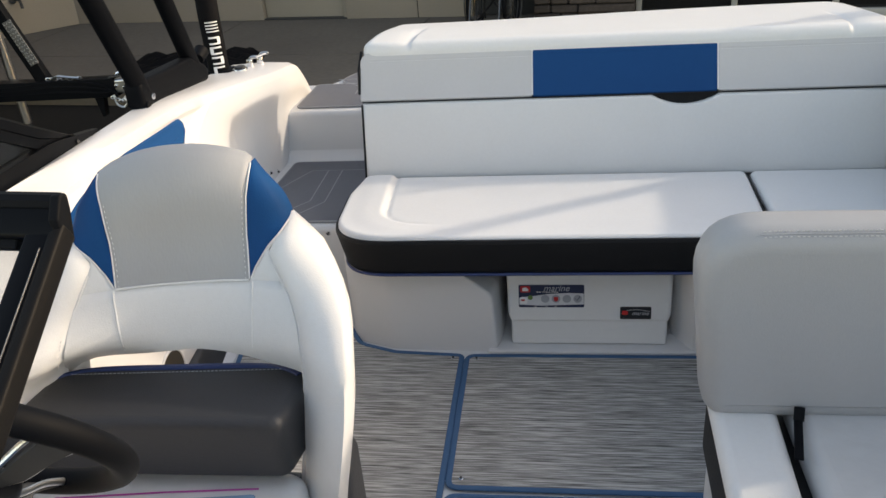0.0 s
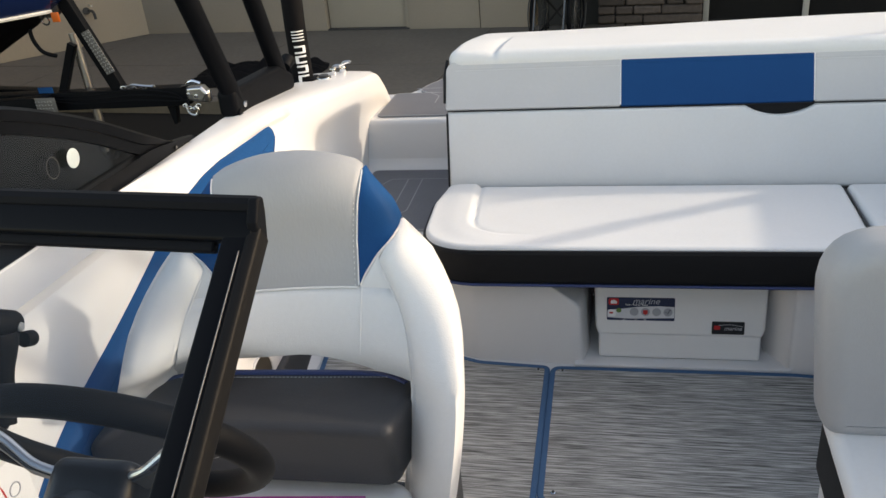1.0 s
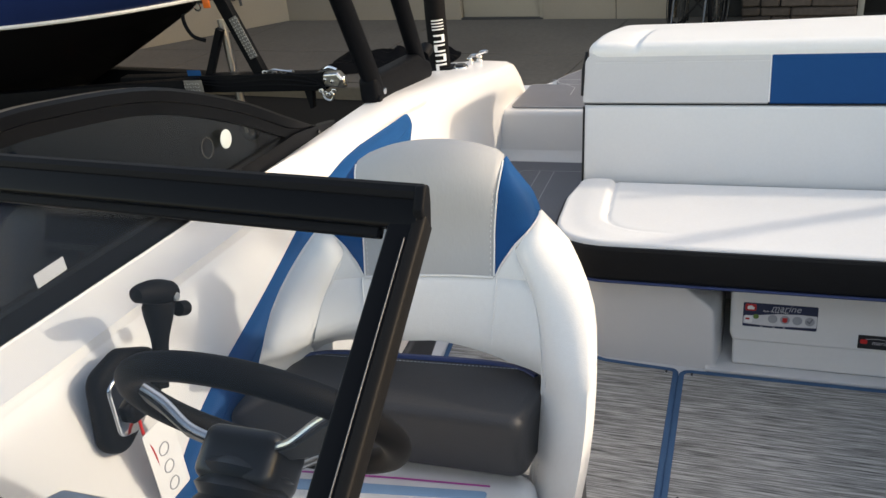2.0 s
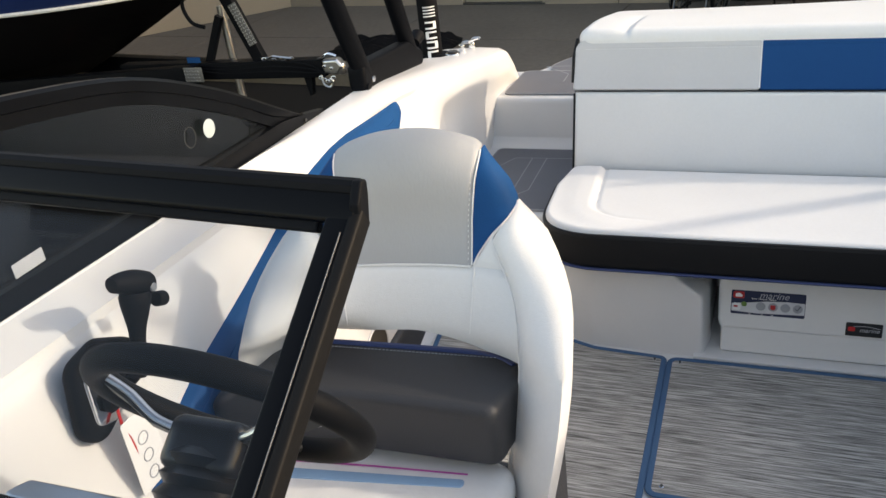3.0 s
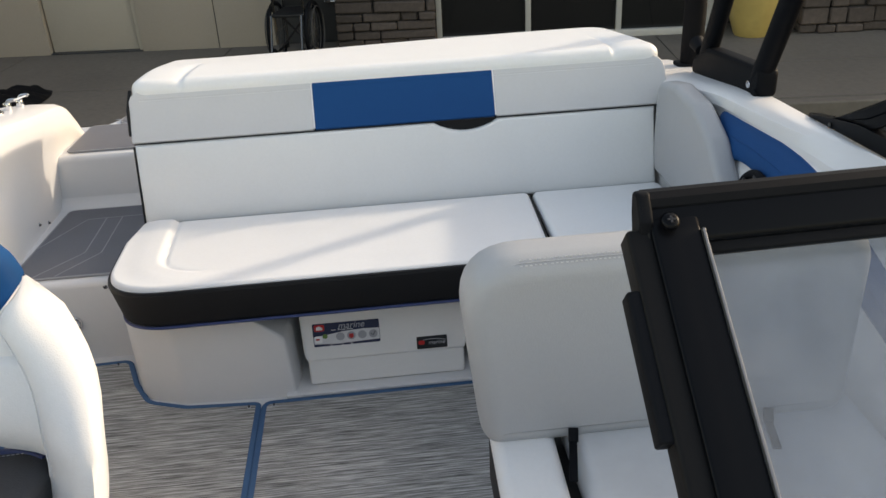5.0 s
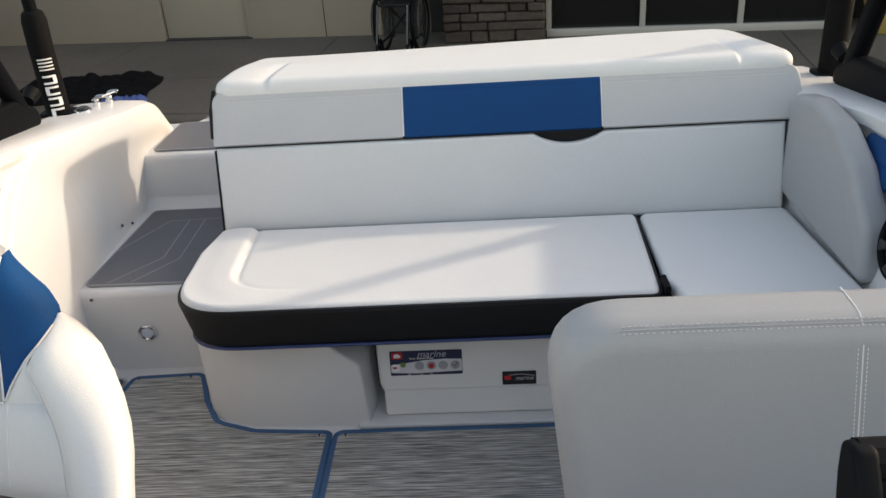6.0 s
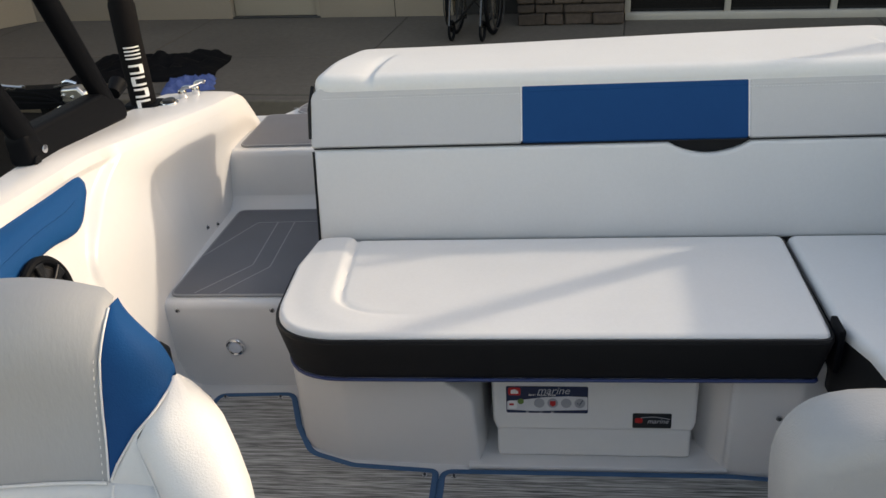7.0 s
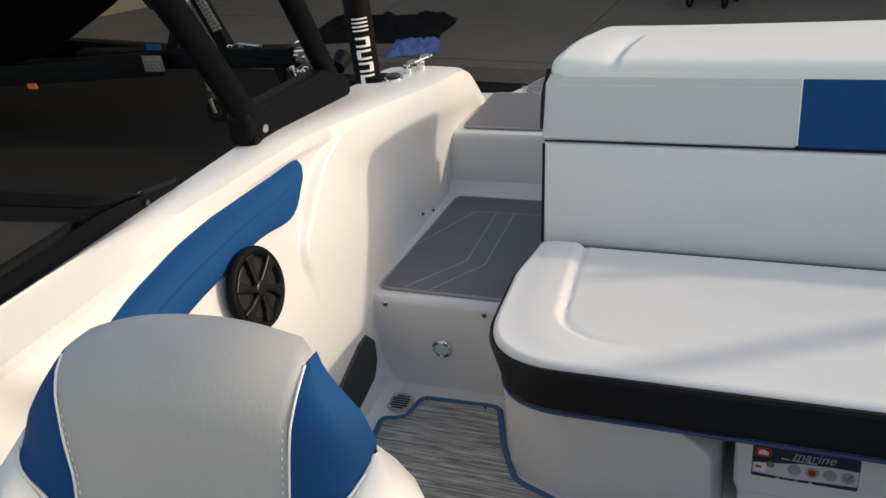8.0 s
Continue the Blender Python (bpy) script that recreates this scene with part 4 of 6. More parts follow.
# ---------------------------------------------------------------- observer seat, port
obs = thing("observer_chair", "white observer chair with pale grey stitched backrest and black strap", "boat seat")
ob_out = round_poly([(0.378, 0.385), (1.02, 0.385), (1.02, 0.747), (0.340, 0.747)], [0.045, 0.045, 0.07, 0.100], 8)
part("backrest", slab(ob_out, -0.106, 0.0, 0.036, at(0, 1.444, 0, FRONT), 7), MIDGREY, obs, "pale grey vinyl pad", 60)
top_line = lambda y, z: spline([(0.412, y + 0.001, z - 0.0075), (0.432, y, z - 0.0025), (0.47, y, z), (0.70, y, z + 0.0005), (1.0, y, z + 0.0005)], 8)
part("top_seam", sweep(top_line(1.4570, 0.7392), 0.0009, 6), MIDGREY, obs, "sewn top seam")
part("cross_seam", sweep([(0.738, 1.4475, 0.716), (0.738, 1.4555, 0.7365), (0.738, 1.468, 0.7452), (0.738, 1.482, 0.7470), (0.738, 1.53, 0.7472)], 0.0012, 6), WHITE, obs, "sewn cross seam")
for y_, z_ in ((1.4537, 0.7362), (1.4612, 0.7422)):
    part("stitching", stitched(top_line(y_, z_), 0.0038, 0.0036, 0.0010), PANEL, obs, "pale stitching")
obc = obs
small = round_poly([(0.372, 0.85), (0.478, 0.85), (0.503, 1.53), (0.392, 1.53)], 0.03, 5)
# Added black filler: paints the shade of the gap between the cushions.
part("joint", box(0.46, 0.86, 0.281, 0.54, 1.52, 0.36, 0.003), BLACKV, obc, "black filler painting the dark gap between the cushions")
part("small_cushion", slab(small, 0.375, 0.402, 0.020, None, 4, r_low=0.002), WHITE, obc, "white narrow cushion")
part("side_band", slab(small, 0.275, 0.378, 0.006), BLACKV, obc, "black side band")
part("main_cushion", slab(rect(0.520, 0.85, 1.05, 1.53, 0.045, 7), 0.28, 0.402, 0.030), WRAP_SHADED, obc, "white wide cushion")
part("front_seam", sweep([(0.772, 1.4438, 0.42), (0.738, 1.4438, 0.714)], 0.0010, 6), WHITE, obs, "sewn front seam")
for dx in (-0.006, 0.006):
    part("stitching", stitched([(0.772 + dx, 1.4438, 0.42), (0.738 + dx, 1.4438, 0.712)]), WHITE, obs, "white stitching")
for x, d in ((0.527, 0.095), (0.868, 0.07)):
    part("strap", bar((x, 1.438, 0.426), (x - 0.002, 1.427, 0.405), 0.017, 0.004), RUBBER, obc, "black strap")
    part("strap", bar((x - 0.002, 1.430, 0.4055), (x - 0.25 * d, 1.430 - d, 0.4045), 0.014, 0.004), RUBBER, obc, "black strap")
part("seat_box", slab(rect(0.40, 0.86, 1.05, 1.52, 0.03, 4), 0.0, 0.28, 0.01), GEL, obc, "white moulded seat box")


# ---------------------------------------------------------------- windshield
def pane(name, pts, material, parent, label, t=0.005):
    a, b, c = (Vector(p) for p in pts[:3])
    nrm = (b - a).cross(c - a).normalized() * t
    bm = bmesh.new()
    lo, hi = [bm.verts.new(Vector(p)) for p in pts], [bm.verts.new(Vector(p) + nrm) for p in pts]
    bm.faces.new(lo[::-1])
    bm.faces.new(hi)
    for i in range(len(pts)):
        bm.faces.new((lo[i - 1], lo[i], hi[i], hi[i - 1]))
    ob = part(name, bm, material, parent, label, 20)
    ob.visible_shadow = False
    return ob


side_top = [(2.165, 0.675), (2.06, 0.715), (1.945, 0.776), (1.741, 0.885), (1.495, 0.984), (1.238, 1.036), (1.10, 1.050), (0.95, 1.075)]
for s, xin, ytop, ztop, rake in ((-1, -0.211, 0.767, 1.124, (0, -0.158, -0.097)), (1, 0.384, 0.757, 1.150, (0, -0.158, -0.118))):
    RAKE = Vector(rake)                      # down a windshield post
    ws = thing("windshield", "black framed boat windshield with clear glass beside the walk-through", "windshield", "windshields")
    xs = CX + s * 1.155
    xo = xin + s * 0.75
    t0 = Vector((xin, ytop, ztop - 0.016))
    zo = ztop + (0.016 if s < 0 else 0.0)        # the starboard rail rises a little outboard
    # top rail with a rounded upper bead and a cap at its end
    part("top_rail", bar(t0, (xo, ytop + 0.012, zo - 0.010), 0.014, 0.026, (0, 0.75, 1)), ANOD, ws, "black top rail")
    part("rail_lip", bar(t0 + Vector((s * 0.03, -0.007, -0.013)), (xo, ytop + 0.005, zo - 0.024), 0.010, 0.009, (0, 0.75, 1), 0.002), RUBBER, ws, "black rubber lip")
    part("rail_bead", sweep([t0 + Vector((0, 0.006, 0.012)), Vector((xo, ytop + 0.018, zo + 0.002))], 0.0075, 10), RUBBER, ws, "rounded black bead")
    part("end_cap", slab(round_poly([(-0.009, -0.014), (0.004, -0.018), (0.010, 0.006), (0.011, 0.018), (0.002, 0.020), (-0.008, 0.006)], 0.004, 4), -0.004, 0.004, 0.002, at(xin, ytop, ztop - 0.016, SIDE)), RUBBER, ws, "black rubber end cap")
    corner = Vector((xo, ytop + 0.012, zo - 0.008))
    arc = spline([corner, Vector((xs - s * 0.06, 0.86, 1.125)), Vector((xs, 1.00, 1.075)), Vector((xs, 1.12, 1.045))], 6)
    part("corner_rail", sweep(arc, 0.014, 10), ANOD, ws, "bent black corner rail")
    # raked inner post: rubber strip, bar and bright edge
    upn = (0, -RAKE.z, RAKE.y)
    q0 = t0 + Vector((0, 0, -0.006))
    pv = Vector((0.016, -0.010, 0)) if s > 0 else Vector((-0.0115, -0.004, 0))
    gx, bx = (-0.003, 0.0306) if s > 0 else (0.0, -0.0235)
    pw_, gw = (0.028, 0.016) if s > 0 else (0.021, 0.010)
    part("inner_post", bar(q0 + pv - RAKE * (0.10 if s > 0 else 0.0), q0 + pv + RAKE * 2.5, pw_, 0.012, upn, 0.002), ANOD, ws, "black raked inner post")
    part("post_gasket", bar(q0 + Vector((gx, 0, 0)), q0 + Vector((gx, 0, 0)) + RAKE * 2.5, gw, 0.018, upn, 0.003), GASKET, ws, "dark grey rubber gasket")
    face = Vector(upn).normalized() * (-0.0065 if s > 0 else -0.0085)
    b0 = q0 + (Vector((bx, pv.y, 0)) if s > 0 else Vector((-0.0062, -0.001, 0))) + face
    part("glazing_bead", bar(b0 + RAKE * (-0.02 if s > 0 else 0.10), b0 + RAKE * 2.45, 0.0016 if s > 0 else 0.0007, 0.003 if s > 0 else 0.0012, upn, 0.0002), EDGE, ws, "bright aluminium edge")
    if s > 0:
        fm = Matrix((Vector((1, 0, 0)), RAKE.normalized() * -1, Vector((1, 0, 0)).cross(RAKE.normalized() * -1))).transposed().to_4x4()
        fm.translation = q0 + Vector((0.012, -0.0165, 0.005)) - RAKE * 0.05
        scr = part("post_screw", slab([(0.0055 * math.cos(i * math.pi / 8), 0.0055 * math.sin(i * math.pi / 8)) for i in range(16)], 0, 0.005, 0.003, fm), ANOD, ws, "black domed screw")
        for w, h in ((0.0022, 0.0006), (0.0006, 0.0022)):
            part("cross_slot", slab(rect(-w, -h, w, h, 0.0002, 2), 0.0046, 0.0054, 0.0001, fm, 1), BLACKINK, scr)
        part("latch", bar(q0 + Vector((-0.013, 0, 0.0)) + RAKE * 0.18, q0 + Vector((-0.013, 0, 0)) + RAKE * 0.60, 0.010, 0.014, upn, 0.003), RUBBER, ws, "black latch block")
    low = t0 + RAKE * 2.4
    # The port pane carries the painted reflection haze.
    pane("glass", [t0 + Vector((bx, 0.004, -0.014)), Vector((xo, ytop + 0.012, zo - 0.03)), Vector((xo, low.y + 0.012, low.z)), low + Vector((bx, 0.004, 0))], REFLECT_HAZE if s > 0 else GLASS, ws, "clear glass")
    part("bottom_rail", bar(low, (xo, low.y + 0.012, low.z), 0.02, 0.03, (0, 0.5, 1)), ANOD, ws, "black bottom rail")
    # side window along the gunwale
    sw = thing("side_window", "low black framed smoked side window along the gunwale", "windshield", "side windows")
    ring_out = [(y, z) for y, z in side_top]
    f = [(2.175, 0.668)] + ring_out[1:] + [(0.90, 0.735)]
    low_z = lambda y: rim(y) + 0.004
    up = spline([Vector((xs, y, z)) for y, z in f[:-1]], 5)
    band, glz = [], []
    for i, p in enumerate(up):
        d = (up[min(i + 1, len(up) - 1)] - up[max(i - 1, 0)]).normalized()
        nn = Vector((0, -d.z, d.y)) * 1.0
        if nn.z > 0:
            nn = -nn
        w = 0.050 * min(1.0, 0.15 + i / 8)
        q = p + nn * w
        q.z = max(q.z, low_z(q.y) + 0.03 * min(1, i / 10))
        band.append((p, q))
        glz.append(q)
    for nm, t, lay in (("upper_rail", 0.016, 0.0), ):
        rows = [[p + Vector((-s * t / 2, 0, 0)), p.lerp(q, 0.12) + Vector((-s * t * 0.9, 0, 0)), p.lerp(q, 0.5) + Vector((-s * t * 0.7, 0, 0)), p.lerp(q, 0.55) + Vector((-s * t * 0.45, 0, 0)), q + Vector((-s * t * 0.45, 0, 0)),
                 q + Vector((s * t / 2, 0, 0)), p + Vector((s * t / 2, 0, 0)), p + Vector((-s * t / 2, 0, 0))] for p, q in band]
        part(nm, grid(rows), ANOD, sw, "black curved upper rail", 30)
    yl = [2.15 - 0.05 * i for i in range(25)]
    part("lower_rail", grid([[Vector((xs - s * 0.014, y, low_z(y) - 0.003)), Vector((xs - s * 0.016, y, low_z(y) + min(0.034, 0.002 + (2.165 - y) * 0.16))), Vector((xs + s * 0.008, y, low_z(y) + min(0.034, 0.002 + (2.165 - y) * 0.16))), Vector((xs + s * 0.008, y, low_z(y) - 0.003)), Vector((xs - s * 0.014, y, low_z(y) - 0.003))] for y in yl]), ANOD, sw, "black lower rail", 30)
    bm = bmesh.new()
    gl = [g for g in glz if g.z > low_z(g.y) + 0.01]
    for a, b in zip(gl, gl[1:]):
        quad = [a, b, Vector((b.x, b.y, low_z(b.y) + 0.02)), Vector((a.x, a.y, low_z(a.y) + 0.02))]
        bm.faces.new([bm.verts.new(v) for v in quad])
    bmesh.ops.remove_doubles(bm, verts=bm.verts, dist=1e-5)
    g = part("glass", shelled(bm, 0.004), SMOKE, sw, "smoked glass")
    g.visible_shadow = False
    part("rivet", disc(0.006, 0, 0.003, at(xs - s * 0.016, 2.06, 0.698, SIDE if s < 0 else SIDE_IN) if s < 0 else at(xs - 0.016, 2.06, 0.698, SIDE_IN), 10), STEELD, sw)
    if s < 0:
        part("round_sticker", disc(0.020, 0.001, 0.002, at(xs + 0.010, 1.679, 0.818, SIDE), 24, 0.0003), STICKER, sw, "pale round sticker")
        part("faint_ring", sweep([(xs + 0.011, 1.613 + 0.019 * math.cos(k * math.pi / 12), 0.823 + 0.021 * math.sin(k * math.pi / 12)) for k in range(24)], 0.0009, 5, True), STEELD, sw, "thin dark ring")
        part("caption_sticker", slab(rect(1.125, 0.772, 1.19, 0.796, 0.002, 2), 0.001, 0.002, 0.0003, at(xs + 0.004, 0, 0, SIDE), 1), SILVER, sw, "small grey sticker")


# ---------------------------------------------------------------- dash, wheel, throttle
dash = thing("helm_dash", "white and blue helm console under the starboard windshield", "console")
part("console", slab(rect(-0.98, 0.30, -0.215, 0.68, 0.03, 4), 0.0, 0.70, 0.03), GEL, dash, "white moulded console")
part("eyebrow", slab(round_poly([(0.28, 0.70), (0.62, 0.70), (0.745, 0.718), (0.755, 0.735), (0.60, 0.780), (0.28, 0.805)], 0.012, 4), -0.36, 0.36, 0.02, at(-0.60, 0, 0, SIDE)), BLUE, dash, "blue padded eyebrow")
part("trim_strip", slab(round_poly([(-0.70, 0.752), (-0.53, 0.752), (-0.54, 0.782), (-0.68, 0.782)], 0.010, 3), 0.735, 0.747, 0.004), BRUSH, dash, "silver trim strip")
for i in range(4):
    part("switch", slab(rect(-0.83 + 0.055 * i, 0.728, -0.785 + 0.055 * i, 0.752, 0.008, 3), 0.738, 0.752, 0.004), RUBBER, dash, "black rocker switch")
wheel = thing("steering_wheel", "black padded steering wheel with silver spokes", "steering wheel")
WC = Vector((-0.499, 0.916, 0.766))
ta = radians(33.5)
wu, wv, wn_ = Vector((0, -math.sin(ta), math.cos(ta))), Vector((1, 0, 0)), Vector((0, math.cos(ta), math.sin(ta)))
part("rim", sweep([WC + (wu * math.sin(a) + wv * math.cos(a)) * 0.156 for a in [2 * math.pi * i / 56 for i in range(56)]], 0.0162, 14, True), RUBBER, wheel, "thick black padded rim")
for a in (radians(22), radians(158), radians(270)):
    o = wu * math.sin(a) + wv * math.cos(a)
    sd = wu * math.cos(a) - wv * math.sin(a)
    for e in (-0.018, 0.018):
        path = spline([WC + o * 0.152 + sd * e * 1.7, WC + o * 0.112 - wn_ * 0.012 + sd * e * 1.25, WC + o * 0.075 - wn_ * 0.032 + sd * e, WC + o * 0.040 - wn_ * 0.038 + sd * e * 0.8], 6)
        part("spoke", sweep(path, 0.0045, 10, flat=0.6, up=tuple(sd)), BRUSH, wheel, "silver spoke")
    web = [[WC + o * r - wn_ * (0.012 + dp) + sd * q * w for q in (-1, -0.5, 0, 0.5, 1)] for r, dp, w in ((0.150, -0.010, 0.022), (0.115, 0.004, 0.018), (0.080, 0.022, 0.014), (0.045, 0.028, 0.012))]
    part("spoke_web", shelled(grid(web), 0.004), STEELD, wheel, "dark web between the spoke edges")
hub_m = Matrix((wv, wu, wn_)).transposed().to_4x4()
hub_m.translation = WC - wn_ * 0.042
part("hub", slab(rect(-0.050, -0.043, 0.050, 0.043, 0.024, 5), -0.04, 0.022, 0.014, hub_m), GLOSSBLK, wheel, "black hub cover")
boot = bmesh.new()
path, rads = [], []
for i in range(25):
    path.append(WC - wn_ * (0.055 + 0.009 * i) - Vector((0, 0, 0.0002 * i * i)))
    rads.append(0.044 + 0.0006 * i + (0.009 if i % 2 else 0.0))
part("column_boot", sweep(path, rads, 18, False, boot), GLOSSBLK, wheel, "ribbed black column boot", 20)

thr = thing("throttle", "black throttle lever with a chrome control plate on the side panel", "throttle")
part("housing", slab(round_poly([(1.010, 0.565), (1.045, 0.535), (1.155, 0.585), (1.175, 0.650), (1.10, 0.695), (1.03, 0.685)], 0.035, 6), 0, 0.03, 0.012, at(-0.895, 0, 0, SIDE)), RUBBER, thr, "black housing")
part("plate", slab(round_poly([(1.035, 0.575), (1.075, 0.560), (1.14, 0.60), (1.145, 0.64), (1.09, 0.675), (1.04, 0.665)], 0.02, 4), 0.028, 0.036, 0.004, at(-0.895, 0, 0, SIDE)), CHROME, thr, "chrome control plate")
part("pivot", disc(0.028, 0.03, 0.055, at(-0.895, 1.115, 0.630, SIDE), 20, 0.006), RUBBER, thr, "black pivot")
part("lever", sweep(spline([(-0.845, 1.112, 0.63), (-0.842, 1.132, 0.672), (-0.842, 1.146, 0.712), (-0.842, 1.160, 0.755)], 4), [0.017, 0.016, 0.015, 0.0138, 0.013, 0.0125, 0.0130, 0.0145, 0.017, 0.020, 0.023, 0.0245, 0.022], 14), RUBBER, thr, "black lever")
part("grip", sweep(spline([(-0.846, 1.121, 0.787), (-0.844, 1.140, 0.781), (-0.842, 1.165, 0.768), (-0.842, 1.188, 0.752)], 5), [0.005] + [0.013 + 0.010 * math.sin(math.pi * 0.62 * i / 14) for i in range(14)] + [0.010], 14, flat=0.92), RUBBER, thr, "black moulded grip")
part("grip_button", disc(0.0125, 0, 0.022, at(-0.836, 1.190, 0.724, Matrix.Rotation(radians(-115), 4, 'X')), 16, 0.003), RUBBER, thr, "black button")
part("side_button", disc(0.007, 0, 0.006, at(-0.824, 1.178, 0.755, SIDE), 12, 0.002), BRUSH, thr, "small round switch")
part("control_gear", slab(round_poly([(1.055, 0.588), (1.085, 0.585), (1.095, 0.606), (1.078, 0.622), (1.056, 0.615)], 0.008, 3), 0.034, 0.050, 0.005, at(-0.895, 0, 0, SIDE)), RUBBER, thr, "black key switch")
part("lanyard", sweep(spline([(-0.855, 1.075, 0.585), (-0.845, 1.065, 0.56), (-0.842, 1.07, 0.52), (-0.845, 1.075, 0.46)], 6), 0.0025, 6), REDM, thr, "red lanyard")
for ob in thr.children:
    if ob.name.split('.')[0] in ("lever", "grip", "grip_button", "side_button"):
        ob.location = (0.010, 0.0, -0.008)
tag = thing("paper_tag", "white printed paper tag hanging from the red lanyard", "tag")
part("sheet", slab(rect(1.055, 0.42, 1.125, 0.565, 0.004, 2), 0, 0.0015, 0.0004, at(-0.842, 0, 0, SIDE), 1), PAPER, tag)
for i in range(3):
    part("print_ring", sweep([(-0.8402, 1.09 + 0.011 * math.cos(k * math.pi / 8), 0.445 + 0.035 * i + 0.011 * math.sin(k * math.pi / 8)) for k in range(16)], 0.0012, 5, True), INKGREY, tag)


# ---------------------------------------------------------------- side bolsters and loudspeakers
def side_fit(s, x, y, z):
    """A frame on the side panel: drawn x runs along the boat, y up, out of the sheet inboard."""
    return at(x, y, z, SIDE if s < 0 else SIDE_IN)


upper = smooth_table([(1.05, 0.41), (1.265, 0.500), (1.458, 0.546), (1.694, 0.606), (1.85, 0.638), (2.02, 0.646), (2.20, 0.645), (2.33, 0.644), (2.41, 0.642), (2.46, 0.63)])
lower = smooth_table([(1.05, 0.30), (1.18, 0.37), (1.39, 0.450), (1.70, 0.518), (1.95, 0.554), (2.19, 0.562), (2.23, 0.555), (2.28, 0.538), (2.32, 0.548), (2.42, 0.625)])
for s in (-1, 1):
    x0 = CX + s * 1.0
    bo_t = thing("side_pad", "blue padded vinyl coaming bolster curving along the side panel", "boat padding", "coaming bolsters")
    yy = [1.08 + 0.02 * i for i in range(67)] + [2.41]
    rows = []
    for y in yy:
        a, b = lower(y), upper(y)
        e = min(1.0, (y - 1.06) / 0.03, (2.415 - y) / 0.025)
        row = []
        for k in range(11):
            t = k / 10
            z = a + (b - a) * t
            wl = lerp_table([(0.30, 0.195), (0.40, 0.195), (0.52, 0.175), (0.61, 0.140), (0.66, 0.115)])(z)
            puff = 0.034 * math.sin(math.pi * min(1, max(0, t))) ** 0.28 * max(0, e) ** 0.5
            row.append(Vector((CX + s * (half(y) - wl + 0.024 - puff), y, z)))
        rows.append(row)
    part("pad", grid(rows), BLUE, bo_t, "blue vinyl pad", 70)
    part("seam", sweep([rows[i][6] + Vector((-s * 0.0005, 0, 0)) for i in range(2, len(rows) - 4, 2)], 0.0012, 5), BLUE, bo_t, "sewn seam")
    sp = thing("loudspeaker", "round black six-spoke loudspeaker in the side panel", "loudspeaker", "loudspeakers")
    sm = Matrix.Translation((CX + s * (1.165 - 0.185 + 0.014), 2.088 - s * 0.010, 0.508)) @ Matrix.Rotation(radians(s * 10), 4, 'Y') @ (SIDE if s < 0 else SIDE_IN) @ Matrix.Scale(0.9, 4)
    part("surround", sweep([sm @ Vector((0.079 * math.cos(i * math.pi / 20), 0.079 * math.sin(i * math.pi / 20), 0.012)) for i in range(40)], 0.010, 10, True), RUBBER, sp, "black rubber surround")
    part("basket", disc(0.082, 0.0, 0.012, sm, 40), BLACKV, sp, "black basket")
    part("cone", slab([(0.062 * math.cos(i * math.pi / 20), 0.062 * math.sin(i * math.pi / 20)) for i in range(40)], 0.008, 0.014, 0.002, sm), BLACKINK, sp, "dark cone")
    part("hub", slab([(0.019 * math.cos(i * math.pi / 12), 0.019 * math.sin(i * math.pi / 12)) for i in range(24)], 0.012, 0.028, 0.008, sm, 4), GLOSSBLK, sp, "black hub")
    for i in range(6):
        a = i * math.pi / 3 + 0.4
        part("spoke", slab(round_poly([(0.012, -0.0055), (0.045, -0.008), (0.074, -0.017), (0.076, 0.015), (0.045, 0.009), (0.012, 0.0065)], 0.004, 3), 0.014, 0.025, 0.004, sm @ Matrix.Rotation(a, 4, 'Z') @ at(0, 0.004, 0)), GLOSSBLK, sp, "black grille spoke")


# ---------------------------------------------------------------- wake tower
tower = thing("wake_tower", "black powder coated wake tower standing on both gunwales", "tower")
for s in (-1, 1):
    x = CX + s * 1.125
    zf = lambda y: rim(y)
    foot = round_poly([(2.345, zf(2.345) - 0.003), (2.805, zf(2.805) - 0.003), (2.800, 0.680), (2.70, 0.729), (2.345, 0.757)],
                      [0.022, 0.022, 0.04, 0.05, 0.022], 6)
    part("foot", slab([(p.x, p.y) if s < 0 else (-p.x, p.y) for p in foot], -0.027, 0.027, 0.013, at(x, 0, 0, SIDE if s < 0 else SIDE_IN), 5), POWDER, tower, "black cast foot", 30)
    lean_x = -s * 0.10
    f0, f1 = Vector((x, 2.395, 0.715)), Vector((x + lean_x * 0.6, 1.855, 1.60))
    r0, r1 = Vector((x, 2.752, 0.680)), Vector((x + lean_x * 0.6, 2.225, 1.60))
    part("front_leg", sweep([f0, f0.lerp(f1, 0.5), f1], 0.0275, 16), POWDER, tower, "black round front leg", 60)
    part("rear_leg", sweep([r0, r0.lerp(r1, 0.5), r1], 0.026, 16), POWDER, tower, "black round rear leg", 60)
    part("collar", sweep([(x - s * 0.004, 2.79, 0.70), (x - s * 0.004, 2.83, 0.715)], [0.018, 0.024], 12), RUBBER, tower, "black hinge knob")
    part("tip_cap", disc(0.012, 0, 0.006, side_fit(s, x - s * 0.026, 2.362, 0.688), 12), RUBBER, tower)
    part("top_strut", bar(f1, r1 + Vector((0, 0.02, 0)), 0.07, 0.06), POWDER, tower)
    bolt = part("bolt", disc(0.010, 0, 0.004, side_fit(s, x - s * 0.027, 2.40, 0.702), 14), CHROME, tower, "bright bolt")
